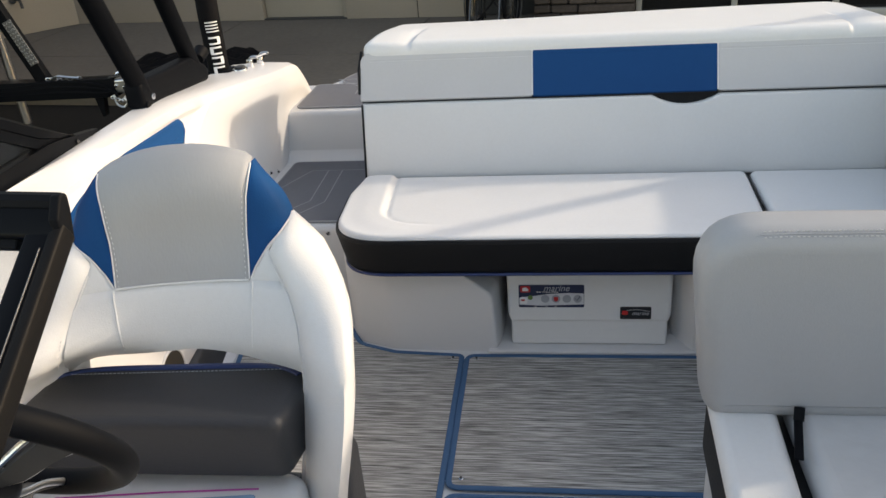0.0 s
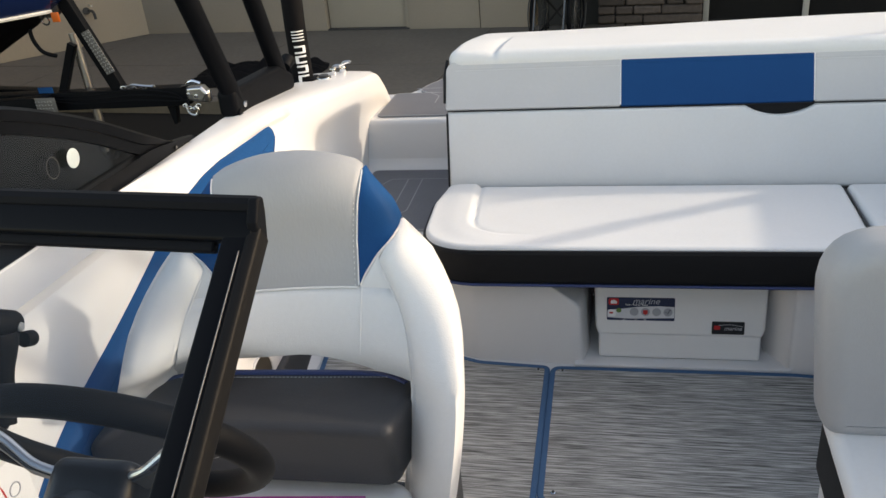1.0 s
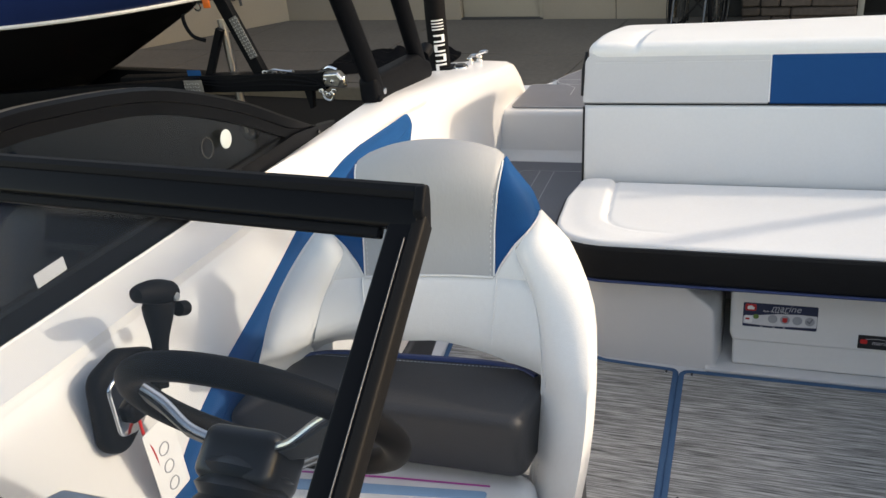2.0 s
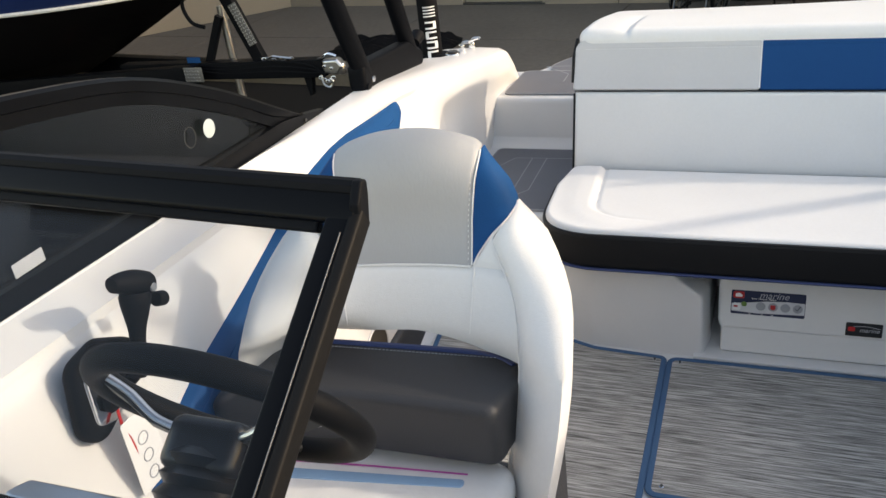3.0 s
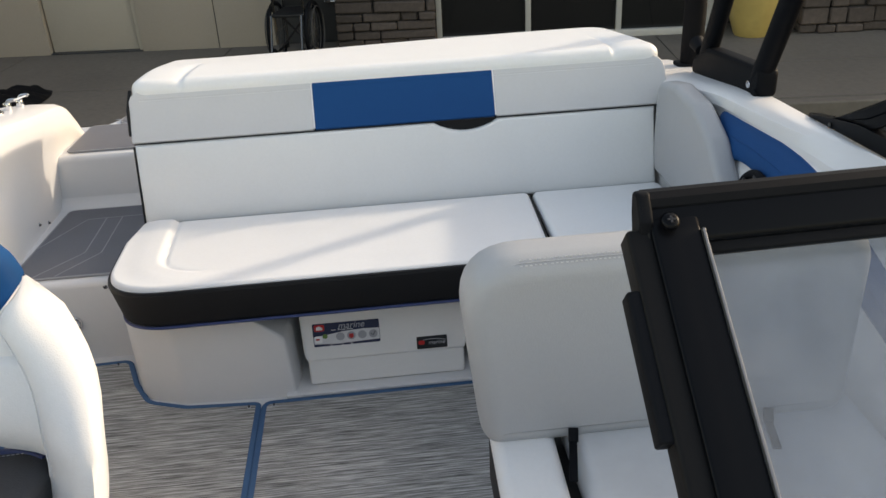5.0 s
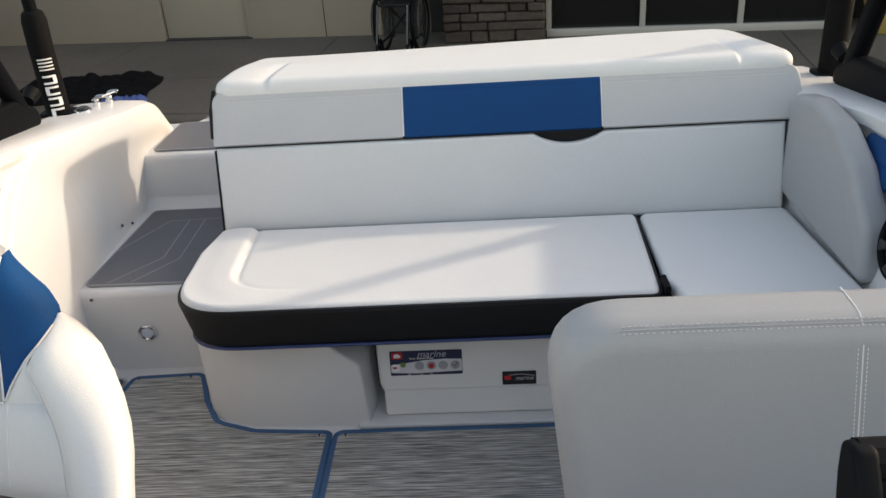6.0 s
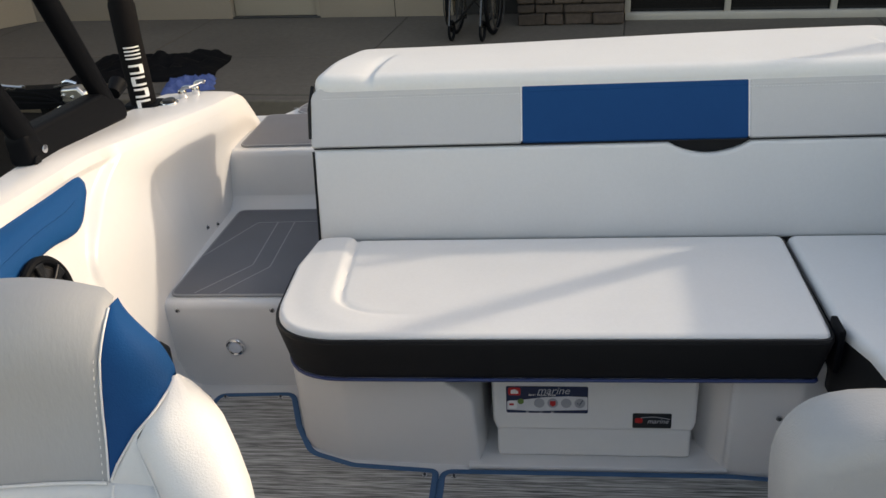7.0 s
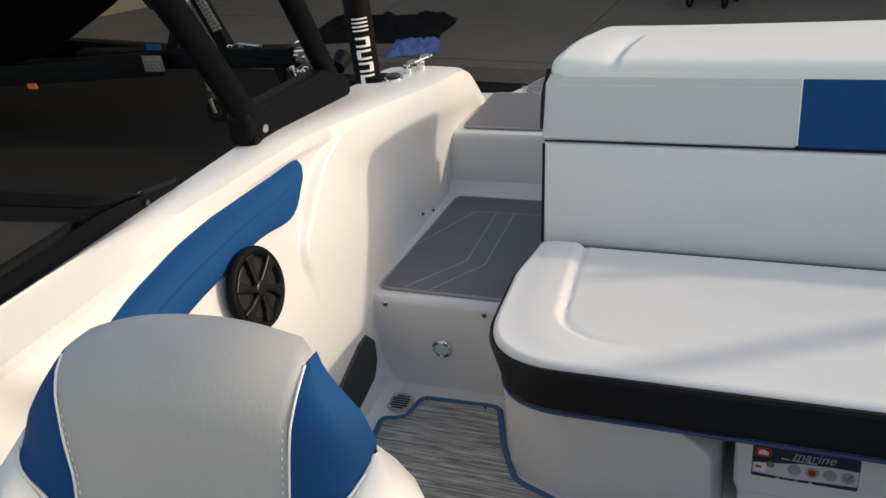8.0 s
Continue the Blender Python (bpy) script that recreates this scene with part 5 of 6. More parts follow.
arch_pts = spline([(CX - 1.06, 2.15, 1.60), (CX - 0.98, 2.12, 1.78), (CX - 0.80, 2.10, 1.86), (CX, 2.08, 1.90), (CX + 0.80, 2.10, 1.86), (CX + 0.98, 2.12, 1.78), (CX + 1.06, 2.15, 1.60)], 6)
part("arch", sweep(arch_pts, 0.035, 12), POWDER, tower, "black arch tube")

for s in (-1, 1):
    pole = thing("bimini_pole", "black sleeved bimini pole with white printed marks on the gunwale", "pole", "bimini poles")
    px, py = CX + s * 1.126 + (0.03 if s > 0 else 0.0), 2.952
    z0 = rim(py)
    lx = -s * 0.02
    part("sleeve", sweep([(px, py, z0 - 0.004), (px, py, 0.80), (px - s * 0.002, py + 0.002, 0.890), (px - s * 0.002, py + 0.002, 0.912), (px - s * 0.002, py + 0.002, 0.920)], [0.035, 0.035, 0.0355, 0.030, 0.020], 20), TARP, pole, "black fabric sleeve")
    part("tube", sweep([(px - s * 0.002, py, 0.90), (px - s * 0.006, py - 0.01, 1.06)], 0.018, 12), POWDER, pole, "black tube")
    part("base", slab(rect(-0.05, -0.035, 0.05, 0.035, 0.012, 4), 0, 0.012, 0.004, at(px, py, z0 - 0.002)), RUBBER, pole, "black base")

    def mark(u0, u1, z0_, z1_):
        """A white bar wrapped on the sleeve between two angles (degrees) and two heights."""
        rows = []
        for i in range(7):
            a = radians(u0 + (u1 - u0) * i / 6)
            d = Vector((math.cos(a), math.sin(a), 0)) * 0.0362
            rows.append([Vector((px, py, z0_)) + d, Vector((px, py, z1_)) + d])
        return grid(rows)
    c = -62 if s < 0 else 110
    # a ring emblem and four block marks, as plain shapes
    for k in range(4):
        part("emblem_bar", mark(c - 34, c + 34, 0.782 - 0.010 * k, 0.786 - 0.010 * k), WHITEINK, pole)
    for k in range(4):
        zt = 0.737 - 0.033 * k
        part("block_mark", mark(c - 30, c + 30, zt - 0.006, zt), WHITEINK, pole)
        part("block_mark", mark(c - 30, c + 30, zt - 0.026, zt - 0.020), WHITEINK, pole)
        part("block_mark", mark(c - 32 if k % 2 else c + 14, c - 14 if k % 2 else c + 32, zt - 0.024, zt - 0.002), WHITEINK, pole)

cleat = thing("pop_up_cleat", "chrome pop-up cleat on the white gunwale", "cleat")
for i, y in enumerate((3.035, 3.085)):
    part("horn", sweep(spline([(-0.925 + 0.02 * i, y, 0.605), (-0.915 + 0.02 * i, y, 0.632), (-0.890 + 0.02 * i, y, 0.636)], 4), 0.006, 8), BRUSH, cleat, "metal horn")
    part("cleat_post", disc(0.012, 0, 0.028, at(-0.92 + 0.02 * i, y, rim(y) - 0.002), 14), CHROME, cleat)
part("cleat_bar", sweep([(-0.895, 3.025, 0.637), (-0.882, 3.06, 0.636), (-0.872, 3.095, 0.635)], 0.0045, 8, flat=0.6), BRUSH, cleat, "metal bar")
cap = thing("filler_cap", "chrome and black fuel filler cap on the gunwale", "filler cap")
part("ring", disc(0.026, 0, 0.008, at(-0.928, 2.955, rim(2.955) + 0.001), 24), CHROME, cap, "chrome ring")
part("cap", disc(0.018, 0.008, 0.015, at(-0.928, 2.955, rim(2.955) + 0.001), 20), BLACKINK, cap, "black cap")

# ---------------------------------------------------------------- ground and pavement
ASPH, PAVE = -0.85, -0.72
ground = part("ground", grid([[Vector((x, y, ASPH)) for x in (-250, -30, -12, -6, 0, 6, 12, 30, 250)] for y in (-250, -30, -10, 0, 5, 10, 30, 250)]), ASPHALT_SHADED)
tagged(ground, "dark grey asphalt yard under the boats, shade darkened into it", "asphalt", kind="structure")
FAC = Matrix.Translation((-5.84, 10.32, PAVE)) @ Matrix.Rotation(radians(-6.67), 4, 'Z')     # x along the front, -y towards the yard, z from the pavement

pave = thing("pavement", "grey brown concrete pavement slabs with dark joints before the building", "pavement", kind="structure")
part("bed", box(-12.0, -2.66, -0.16, 20.0, 0.2, -0.008, 0.004, FAC), JOINT, pave, "dark joint bed")
cols = [-12.0, -9.2, -6.9, -4.6, -2.3, 0.0, 2.3, 4.6, 6.9, 9.2, 11.5, 13.8, 16.1, 20.0]
for a, b in zip(cols, cols[1:]):
    for c, d in ((-2.65, -1.55), (-1.55, 0.15)):
        part("slab", box(a + 0.006, c + 0.006, -0.10, b - 0.006, d - 0.006, 0.0, 0.006, FAC), CONCRETE, pave)
part("kerb", slab(rect(-12.0, -2.80, 20.0, -2.664, 0.0), -0.14, 0.0, 0.02, FAC, r_low=0.0), CONCRETE, pave, "concrete kerb")

# ---------------------------------------------------------------- building
bld = thing("building", "beige stucco shop building with stone piers and dark windows", "building", kind="structure")
H = 4.4
part("wall", box(-0.3, 0.0, 0, 2.55, 0.30, H, 0.004, FAC), STUCCO, bld, "beige stucco wall")
part("wall", box(3.60, 0.0, 0, 4.456, 0.30, H, 0.004, FAC), STUCCO, bld, "beige stucco wall")
part("wall", box(4.466, 0.0, 0, 5.10, 0.30, H, 0.004, FAC), STUCCO, bld, "beige stucco wall")
part("wall_joint", box(4.454, 0.012, 0, 4.468, 0.30, H, 0.001, FAC), MORTAR, bld)
part("lintel", box(2.55, 0.0, 2.10, 3.60, 0.30, H, 0.004, FAC), STUCCO, bld)
part("lintel", box(5.10, 0.0, 2.15, 5.85, 0.30, H, 0.004, FAC), STUCCO, bld)
part("side_wall", box(0, 0, 0, 12.0, 0.3, H, 0.004, Matrix.Translation((-5.84, 10.32, PAVE)) @ Matrix.Rotation(radians(-134.5), 4, 'Z') @ Matrix.Translation((0, -0.3, 0))), STUCCO, bld, "beige stucco side wall")
# Unseen roof and walls to the right, added to shade the pavement.
part("unseen_roof", box(-0.3, 0.35, 3.9, 24.0, 9.0, H + 0.1, 0.01, FAC), STUCCO, bld, "unseen flat roof added to shade the pavement")
part("wall_over_windows", box(5.85, -0.25, 2.35, 24.0, 0.3, H, 0.004, FAC), STUCCO, bld)
part("unseen_wall_right", box(11.7, -0.2, 0.0, 24.0, 0.3, 2.36, 0.004, FAC), STUCCO, bld)
part("back_wall", box(-0.3, 8.7, 0.0, 24.0, 9.0, 4.0, 0.004, FAC), STUCCO, bld)
d1 = part("door", box(2.565, 0.06, 0.018, 3.555, 0.10, 2.09, 0.004, FAC), DOORM, bld, "beige painted steel door")
part("threshold", box(2.55, 0.0, 0.0, 3.60, 0.12, 0.016, 0.002, FAC), STEELD, d1, "dark threshold")
part("frame", box(3.555, 0.02, 0.0, 3.60, 0.14, 2.10, 0.003, FAC), DOORM, d1)
part("hinge", box(3.545, 0.045, 0.24, 3.562, 0.065, 0.36, 0.002, FAC), STEELD, d1)
d2 = part("door", box(5.12, 0.03, 0.01, 5.83, 0.08, 2.13, 0.004, FAC), STEELD, bld, "dark grey steel door")
part("pull", box(5.68, 0.0, 0.44, 5.80, 0.03, 0.455, 0.004, FAC), CHROME, d2)
bib = thing("hose_bib", "brass hose tap on the beige side wall", "tap")
bm_ = Matrix.Translation((-6.30, 9.80, PAVE + 0.42))
part("pipe", sweep([bm_ @ Vector(v) for v in ((-0.02, 0.06, 0), (0.10, -0.03, 0), (0.13, -0.06, -0.03), (0.14, -0.07, -0.09))], 0.018, 8), STEELD, bib, "grey tap body")
part("handle", sweep([bm_ @ Vector(v) for v in ((0.05, 0.0, 0.07), (0.12, -0.06, 0.07))], 0.012, 8), BRUSH, bib)
part("flange", disc(0.045, 0, 0.015, bm_ @ Matrix.Rotation(radians(45), 4, 'Z') @ at(0, 0.03, 0, FRONT), 14), STEELD, bib)

# windows between stone piers
wx = [6.92, 7.86, 8.81, 9.76]
win = thing("window_1", "dark shop window with grey metal frame and mullions", "window", kind="structure")
part("window_frame", box(6.90, -0.30, 0.0, 9.80, -0.20, 0.075, 0.004, FAC), FRAMEM, win, "grey metal sill rail")
part("window_frame", box(6.90, -0.30, 2.28, 9.80, -0.20, 2.35, 0.004, FAC), FRAMEM, win)
for x in wx:
    part("mullion", box(x - 0.028, -0.29, 0.07, x + 0.028, -0.21, 2.30, 0.003, FAC), FRAMEM, win, "grey metal mullion")
for a, b in zip(wx, wx[1:]):
    part("pane", box(a + 0.028, -0.255, 0.07, b - 0.028, -0.245, 2.30, 0.001, FAC), DARKGLASS, win, "dark reflecting pane")
part("entry_recess", box(9.80, 0.20, 0.0, 10.62, 0.26, 2.36, 0.003, FAC), STEELD, win, "dark recessed entry")

rnd = random.Random(7)
stone_meshes = {}


def stone_mesh(w, h, d, k):
    key = (round(w, 2), round(h, 2), k)
    if key not in stone_meshes:
        r2 = random.Random(int(w * 1000 + h * 100 + k))
        bm = bmesh.new()
        pts = round_poly([(-w / 2 + r2.uniform(0, .012), -h / 2 + r2.uniform(0, .01)), (w / 2 - r2.uniform(0, .012), -h / 2 + r2.uniform(0, .01)),
                          (w / 2 - r2.uniform(0, .012), h / 2 - r2.uniform(0, .01)), (-w / 2 + r2.uniform(0, .012), h / 2 - r2.uniform(0, .01))], 0.012, 1)
        slab(pts, -d, 0.0, 0.012, FRONT, 1, bm=bm)
        me = bpy.data.meshes.new("stone")
        bmesh.ops.recalc_face_normals(bm, faces=bm.faces)
        bm.to_mesh(me)
        bm.free()
        me.materials.append(STONE)
        stone_meshes[key] = me
    return stone_meshes[key]


for x0, x1, yf in ((5.85, 6.895, -0.50), (10.62, 11.75, -0.55)):
    pier = thing("stone_pier", "brown ledger stone pier on the shop front", "pier", "stone piers", kind="structure")
    part("core", box(x0 + 0.05, yf + 0.065, 0.0, x1 - 0.05, 0.3, 2.36, 0.004, FAC), MORTAR, pier, "dark mortar core")
    z = 0.0
    while z < 1.15:
        h = rnd.choice((0.06, 0.09, 0.12, 0.17))
        x = x0
        while x < x1 - 0.02:
            w = min(rnd.choice((0.18, 0.28, 0.40, 0.54)), x1 - x)
            if x1 - x - w < 0.1:
                w = x1 - x
            ob = new("stone", stone_mesh(w - 0.003, h - 0.003, 0.10, rnd.randrange(3)))
            ob.parent = pier
            ob.matrix_local = FAC @ Matrix.Translation((x + w / 2, yf - rnd.uniform(0, 0.06) + 0.05, z + h / 2)) @ Matrix.Rotation(radians(rnd.uniform(-1.6, 1.6)), 4, 'Y')
            x += w
        for sx, sg in ((x0, -1), (x1, 1)):
            ob = new("stone", stone_mesh(0.42, h - 0.008, 0.06, rnd.randrange(3)))
            ob.parent = pier
            ob.matrix_local = FAC @ Matrix.Translation((sx - sg * 0.02, yf + 0.27, z + h / 2)) @ Matrix.Rotation(sg * math.pi / 2, 4, 'Z')
        z += h

# ---------------------------------------------------------------- by the building
wc = thing("wheelchair", "folding wheelchair with black tyres and dark chromed tubes by the wall", "wheelchair")
WM = Matrix.Translation((-0.485, 8.95, PAVE)) @ Matrix.Rotation(radians(-12), 4, 'Z')
for sx in (-0.19, 0.19):
    def circ(r, x, n=32):
        return [WM @ Vector((x, r * math.cos(2 * math.pi * i / n), 0.30 + r * math.sin(2 * math.pi * i / n))) for i in range(n)]
    w_ = part("wheel", sweep(circ(0.282, sx), 0.022, 8, True), RUBBER, wc, "black tyre")
    part("rim", sweep(circ(0.262, sx), 0.006, 6, True), STEELD, w_)
    part("push_rim", sweep(circ(0.245, sx + (0.045 if sx > 0 else -0.045)), 0.007, 6, True), STEELD, w_, "dark metal push rim")
    for i in range(12):
        a = i * math.pi / 6
        part("spoke", sweep([WM @ Vector((sx, 0, 0.30)), WM @ Vector((sx, 0.26 * math.cos(a), 0.30 + 0.26 * math.sin(a)))], 0.002, 4), STEELD, w_)
    f = 0.8 * sx
    for nm, pts in (("upright", [(f, 0.18, 0.10), (f, 0.20, 0.93), (f, 0.30, 0.95)]), ("lower_tube", [(f, 0.18, 0.14), (f, -0.30, 0.14)]),
                    ("seat_tube", [(f, 0.19, 0.50), (f, -0.26, 0.50), (f, -0.38, 0.16)]), ("arm_tube", [(f, 0.19, 0.72), (f, -0.16, 0.72), (f, -0.16, 0.50)])):
        part(nm, sweep([WM @ Vector(p) for p in pts], 0.013, 8), TUBE, wc, "dark chromed tube")
    part("arm_pad", slab(rect(f - 0.03, -0.18, f + 0.03, 0.16, 0.02, 3), 0.73, 0.76, 0.01, WM), BLACKV, wc, "black arm pad")
    part("caster", sweep([WM @ Vector((f, -0.30 + 0.085 * math.cos(i * math.pi / 8), 0.10 + 0.085 * math.sin(i * math.pi / 8))) for i in range(16)], 0.015, 6, True), RUBBER, wc, "small black caster")
part("seat", slab(rect(-0.15, -0.25, 0.15, 0.19, 0.02, 3), 0.485, 0.515, 0.01, WM), BLACKV, wc, "black sling seat")
part("back", slab(rect(-0.15, 0.52, 0.15, 0.92, 0.02, 3), 0, 0.02, 0.008, WM @ at(0, 0.20, 0, FRONT)), BLACKV, wc, "black sling back")
for a, b in (((-0.15, 0, 0.15), (0.15, 0, 0.48)), ((0.15, 0, 0.15), (-0.15, 0, 0.48))):
    part("cross_brace", sweep([WM @ Vector(a), WM @ Vector(b)], 0.012, 6), BLACKV, wc, "black cross brace")

pot = thing("garden_pot", "large ochre glazed pot standing on the pavement", "pot")
prof = [(0.0, 0.0), (0.17, 0.0), (0.185, 0.02), (0.23, 0.16), (0.28, 0.34), (0.305, 0.52), (0.29, 0.66), (0.23, 0.76), (0.20, 0.80), (0.225, 0.84), (0.235, 0.86), (0.20, 0.86), (0.18, 0.80), (0.0, 0.78)]
part("jar", grid([[Vector((4.20 + r * math.cos(a), 8.70 + r * math.sin(a), PAVE + z)) for r, z in prof] for a in [i * math.pi / 18 for i in range(37)]]), POT, pot)


def cloth(name, cx, cy, lx, ly, hgt, seed, material, label, cat, turn=0.0):
    """A crumpled heap of cloth lying on the pavement."""
    rows = []
    for i in range(41):
        row = []
        for k in range(33):
            u, v = i / 40 * 2 - 1, k / 32 * 2 - 1
            e = 1 + 0.22 * noise.noise(Vector((math.atan2(v, u) * 1.3, seed, 0)))
            rr = max(abs(u), abs(v))
            fold = noise.noise(Vector((u * 2.2 + seed, v * 3.1, 0))) + 0.6 * noise.noise(Vector((u * 6 + v * 3, v * 7 - u * 3, seed)))
            z = hgt * max(0.0, 1 - rr ** 4) * (0.55 + 0.55 * fold) + 0.004
            p = Matrix.Rotation(turn, 3, 'Z') @ Vector((u * lx * e, v * ly * e, max(0.004, z)))
            row.append(Vector((cx, cy, PAVE)) + p)
        rows.append(row)
    t = part(name, grid(rows), material, None, "", 80)
    return tagged(t, label, cat)


cloth("tarpaulin", -3.42, 8.02, 0.66, 0.36, 0.17, 3.0, TARP, "crumpled black cloth cover lying on the concrete pavement", "cover", 0.10)
cloth("towel", -2.86, 7.48, 0.22, 0.17, 0.11, 9.0, CLOTH, "crumpled blue towel lying beside the black cover", "towel", 0.3)

# ---------------------------------------------------------------- the neighbouring boat on its trailer
nb = thing("moored_boat", "dark blue and black boat hull with white stripe on a trailer", "boat")
stem = lerp_table([(-0.40, -6.2), (-0.33, -5.46), (-0.18, -5.1), (0.0, -4.75), (0.23, -4.25), (0.5, -3.85), (0.95, -3.45)])


def nb_row(x, s):
    """Cross-section of the neighbour's hull at x."""
    row = []
    for z, full in ((-0.40, 0.05), (-0.30, 0.45), (-0.12, 0.85), (0.10, 1.02), (0.28, 1.08), (0.38, 1.12), (0.50, 1.15), (0.72, 1.17), (0.95, 1.16)):
        b = max(0.0, stem(z) - x)
        wdt = full * (1 - math.exp(-b / 0.75)) if b > 0 else 0.0
        row.append(Vector((min(x, stem(z)), 5.95 + s * wdt, z)))
    return row


xs_ = [-3.45 - 0.12 * i for i in range(30)] + [-7.2 - 0.4 * i for i in range(8)]
for s in (-1, 1):
    rows = [nb_row(x, s) for x in xs_]
    part("bottom", grid([r[:6] for r in rows]), HULLBLK, nb, "black hull bottom", 60)
    part("topside", grid([r[5:] for r in rows]), HULLBLUE, nb, "dark blue topside", 60)
    part("stripe", sweep([r[5] + Vector((0, s * 0.004, 0)) for r in rows[4:]], 0.016, 6), STRIPE, nb, "white stripe")
part("deck", grid([[Vector((x, 5.95 - 1.16 * (1 - math.exp(-max(0, -3.45 - x) / 0.75)), 0.95)), Vector((x, 5.95, 1.0)), Vector((x, 5.95 + 1.16 * (1 - math.exp(-max(0, -3.45 - x) / 0.75)), 0.95))] for x in xs_]), HULLBLK, nb, "black deck")
part("bow_eye", sweep([(-4.10 + 0.03 * math.cos(i * math.pi / 6), 5.95, 0.31 + 0.03 * math.sin(i * math.pi / 6)) for i in range(12)], 0.007, 6, True), CHROME, nb, "bright bow eye")

tr = thing("boat_trailer", "black steel boat trailer with winch post and jockey wheel", "trailer")
part("main_beam", bar((-9.0, 4.95, -0.36), (-4.2, 5.88, -0.32), 0.10, 0.16), POWDER, tr, "black box beam")
part("main_beam", bar((-9.0, 6.95, -0.36), (-4.2, 6.06, -0.32), 0.10, 0.16), POWDER, tr, "black box beam")
part("tongue", bar((-5.0, 5.96, -0.31), (-3.10, 6.00, -0.30), 0.11, 0.14), POWDER, tr, "black tongue beam")
part("tread_plate", slab(rect(-4.30, -0.36, -4.12, -0.24, 0.004, 2), 0, 0.004, 0.001, at(0, 5.815, 0, FRONT)), TREAD, tr, "bright checker plate")


def lozenges(w, h, m, step=0.026):
    """Raised bars of a checker plate, turned by turns."""
    bm = bmesh.new()
    for i in range(int(w / step)):
        for k in range(int(h / step)):
            a = radians(45 if (i + k) % 2 else -45)
            slab([(0.011 * x, 0.0035 * y) for x, y in ((-1, 0), (0, -1), (1, 0), (0, 1))], 0.0, 0.003, 0.0005, m @ at((i + 0.5) * step - w / 2, (k + 0.5) * step - h / 2, 0) @ Matrix.Rotation(a, 4, 'Z'), 1, bm=bm)
    return bm


part("raised_bars", lozenges(0.18, 0.12, at(-4.21, 5.811, -0.30, FRONT)), BRUSH, tr, "raised bright bars")
part("winch_post", bar((-3.665, 6.0, -0.25), (-4.00, 6.0, 0.60), 0.07, 0.10), POWDER, tr, "black winch post")
part("post_brace", bar((-4.16, 6.0, -0.25), (-3.97, 6.0, 0.12), 0.05, 0.06), POWDER, tr, "black brace")
part("post_plate", bar((-3.675, 5.944, -0.10), (-3.80, 5.944, 0.22), 0.004, 0.075, (1, 0, 0)), TREAD, tr, "bright checker plate on the post")
part("raised_bars", lozenges(0.08, 0.34, at(-3.7375, 5.9405, 0.06, FRONT) @ Matrix.Rotation(math.atan2(0.125, 0.32), 4, 'Z')), BRUSH, tr, "raised bright bars")
for k in range(3):
    z_ = -0.235 - 0.03 * k
    part("cable", sweep(spline([(-4.6 + 0.2 * k, 5.90, z_), (-4.0, 5.93, z_ - 0.03), (-3.55, 5.935, z_ - 0.01 * k), (-3.20, 5.935, -0.27 - 0.03 * k), (-3.08, 5.93, -0.36 + 0.02 * k)], 6), 0.006, 6), RUBBER, tr, "thin black cable")
for k in range(9):
    c0 = Vector((-3.62 + 0.030 * k, 5.965 + 0.012 * math.sin(1.7 * k), -0.222 + 0.006 * (k % 2)))
    part("chain_link", sweep([c0 + Vector((0.021 * math.cos(i * math.pi / 5), 0.011 * math.sin(i * math.pi / 5) * (k % 2), 0.011 * math.sin(i * math.pi / 5) * ((k + 1) % 2))) for i in range(10)], 0.0042, 5, True), BRUSH, tr)
part("winch", slab([(0.09 * math.cos(i * math.pi / 8), 0.09 * math.sin(i * math.pi / 8)) for i in range(16)], -0.06, 0.06, 0.02, at(-4.06, 6.0, 0.42, FRONT)), STEELD, tr, "dark winch drum")
part("winch_label", box(-4.03, 5.93, 0.30, -3.97, 5.945, 0.37, 0.003), ORANGE, tr, "orange warning label")
part("hose", sweep(spline([(-4.14, 5.95, 0.45), (-4.24, 5.93, 0.25), (-4.19, 5.92, 0.10), (-4.08, 5.93, 0.05)], 6), 0.016, 8), RUBBER, tr, "black hose")
part("jack_tube", sweep([(-3.985, 6.10, -0.60), (-4.012, 6.10, 0.18)], 0.032, 12), BRUSH, tr, "silver jack tube")
part("jack_sleeve", sweep([(-3.98, 6.10, -0.70), (-3.985, 6.10, -0.52)], 0.026, 12), CHROME, tr)
jw = part("jockey_wheel", sweep([(-3.965 + 0.07 * math.cos(i * math.pi / 12), 6.10, ASPH + 0.09 + 0.07 * math.sin(i * math.pi / 12)) for i in range(24)], 0.024, 10, True), RUBBER, tr, "black jockey wheel")
part("fork", bar((-3.985, 6.06, -0.66), (-3.965, 6.06, ASPH + 0.08), 0.012, 0.03), BRUSH, jw)
part("coupler", slab(round_poly([(-3.16, -0.34), (-2.98, -0.35), (-2.93, -0.29), (-2.98, -0.23), (-3.16, -0.24)], 0.02, 4), -0.045, 0.045, 0.02, at(0, 6.0, 0, FRONT)), BRUSH, tr, "silver coupler")
part("coupler_cup", disc(0.040, -0.07, 0.02, at(-2.965, 6.0, -0.285), 20, 0.012), BRUSH, tr, "rounded ball cup")
part("coupler_lever", bar((-3.14, 5.965, -0.225), (-3.00, 5.965, -0.205), 0.028, 0.012), STEELD, tr, "latch lever")
part("coupler_bolt", disc(0.013, 0, 0.012, at(-3.09, 5.955, -0.285, FRONT), 6, 0.002), CHROME, tr)
part("coupler_bolt", disc(0.013, 0, 0.012, at(-3.03, 5.955, -0.30, FRONT), 6, 0.002), CHROME, tr)
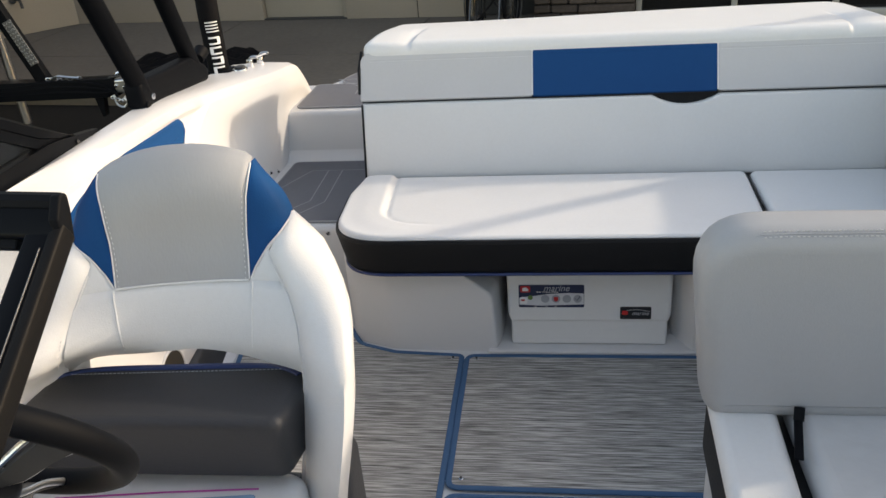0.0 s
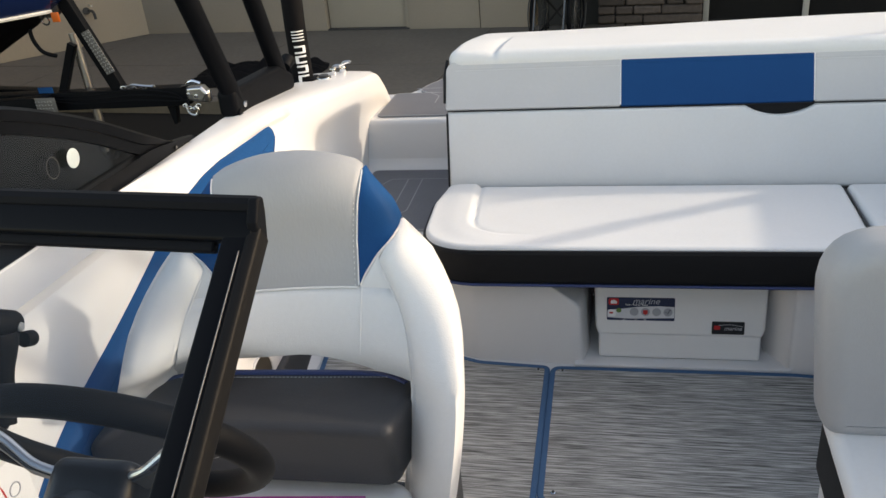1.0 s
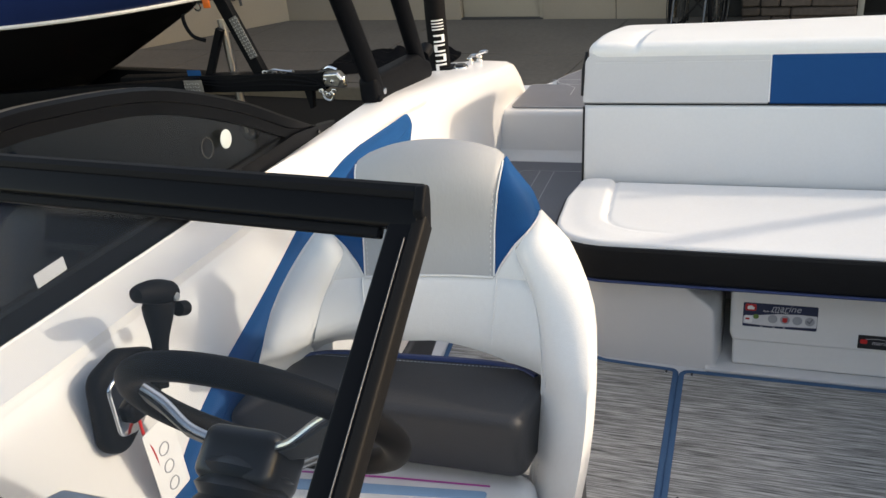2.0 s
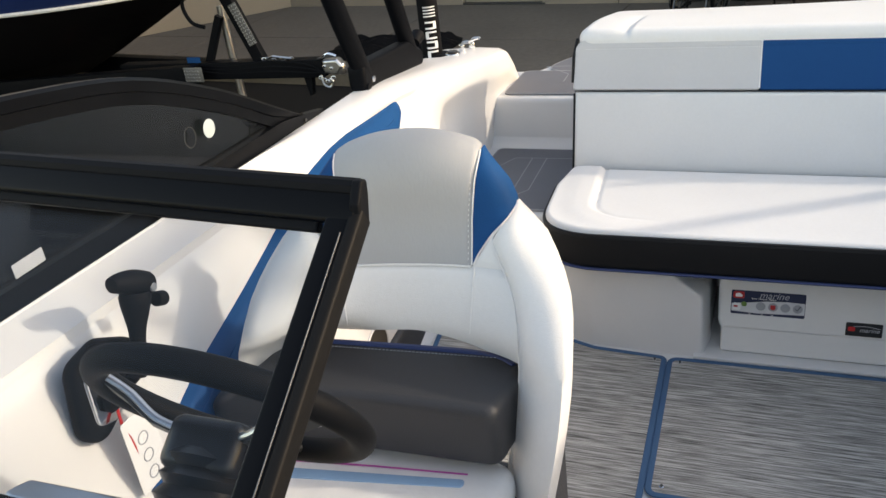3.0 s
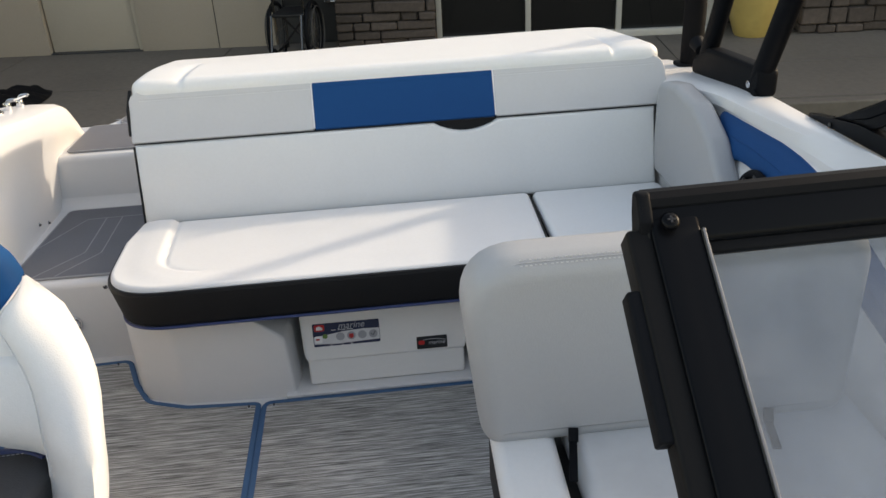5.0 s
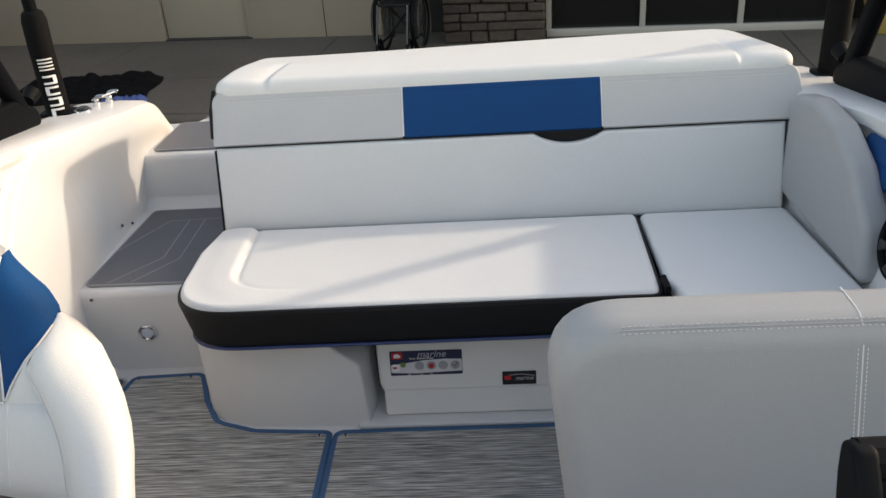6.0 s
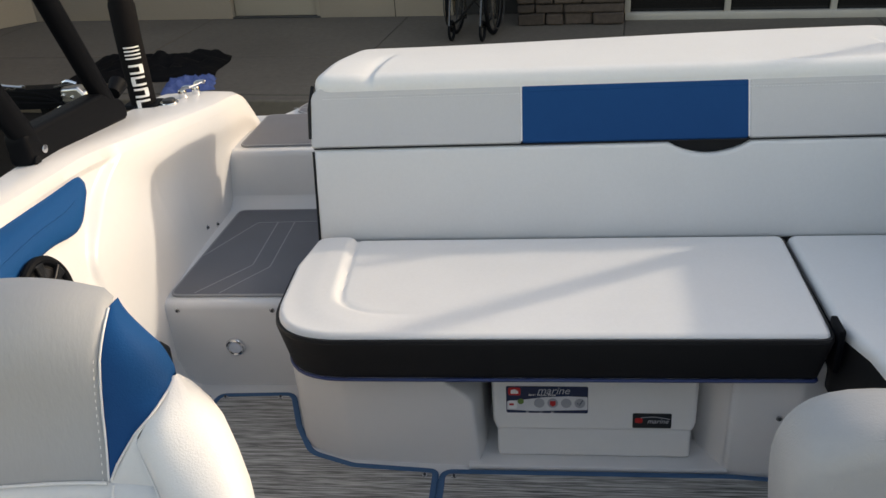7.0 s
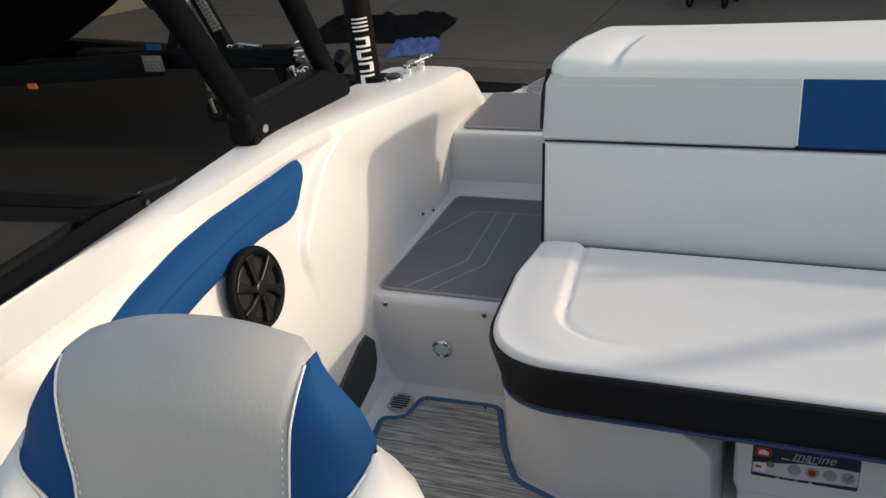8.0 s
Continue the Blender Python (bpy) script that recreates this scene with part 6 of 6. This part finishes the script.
part("safety_hook", sweep(spline([(-3.12, 5.94, -0.35), (-3.10, 5.93, -0.42), (-3.05, 5.93, -0.44), (-3.02, 5.93, -0.40), (-3.04, 5.93, -0.37)], 5), 0.009, 8), BRUSH, tr, "bright safety hook")
part("latch", sweep(spline([(-3.12, 5.98, -0.23), (-3.05, 5.97, -0.19), (-2.98, 5.97, -0.21)], 4), 0.012, 8), CHROME, tr)
for k in range(5):
    a = 0.6 * k
    c0 = Vector((-3.12 + 0.027 * k, 5.93, -0.366 - 0.03 * math.sin(math.pi * k / 4)))
    part("chain_link", sweep([c0 + Vector((0.020 * math.cos(i * math.pi / 5), 0.010 * math.sin(i * math.pi / 5) * (k % 2), 0.012 * math.sin(i * math.pi / 5))) for i in range(10)], 0.004, 5, True), BRUSH, tr)
part("cable_clip", sweep(spline([(-3.58, 5.95, -0.22), (-3.52, 5.94, -0.195), (-3.46, 5.95, -0.205), (-3.36, 5.95, -0.215)], 5), 0.010, 6), BRUSH, tr, "bright cable clip")
part("foot_stop", slab(round_poly([(-3.30, -0.37), (-3.22, -0.37), (-3.24, -0.52), (-3.27, -0.53)], 0.01, 3), -0.03, 0.03, 0.008, at(0, 6.0, 0, FRONT)), POWDER, tr)
part("side_marker", slab(rect(-5.27, -0.435, -5.18, -0.392, 0.008, 3), 0, 0.015, 0.004, at(0, 5.62, 0, FRONT)), ORANGE, tr, "orange side marker")
part("maker_label", slab(rect(-4.33, -0.26, -4.20, -0.19, 0.004, 2), 0, 0.003, 0.001, at(0, 5.935, 0, FRONT)), BLUE, tr, "small blue label")
part("tyre", sweep([(-7.2 + 0.25 * math.cos(i * math.pi / 16), 4.75, ASPH + 0.33 + 0.25 * math.sin(i * math.pi / 16)) for i in range(32)], 0.085, 10, True), RUBBER, tr, "black tyre")
part("axle", bar((-7.2, 4.7, -0.52), (-7.2, 7.2, -0.52), 0.06, 0.06), POWDER, tr)

# trailer that carries the boat
own = thing("carrying_trailer", "black trailer frame under the white boat hull", "trailer")
for s in (-1, 1):
    part("bunk", bar((CX + s * 0.55, -1.2, -0.62), (CX + s * 0.62, 3.0, -0.60), 0.09, 0.10), RUBBER, own, "carpeted bunk")
    t_ = part("tyre", sweep([(CX + s * 0.98, 1.6 + 0.22 * math.cos(i * math.pi / 16), ASPH + 0.30 + 0.22 * math.sin(i * math.pi / 16)) for i in range(32)], 0.08, 10, True), RUBBER, own, "black tyre")
part("axle", bar((CX - 1.0, 1.6, ASPH + 0.30), (CX + 1.0, 1.6, ASPH + 0.30), 0.06, 0.06), POWDER, own)
part("spine", bar((CX, -3.6, -0.68), (CX, 3.0, -0.70), 0.10, 0.10), POWDER, own)
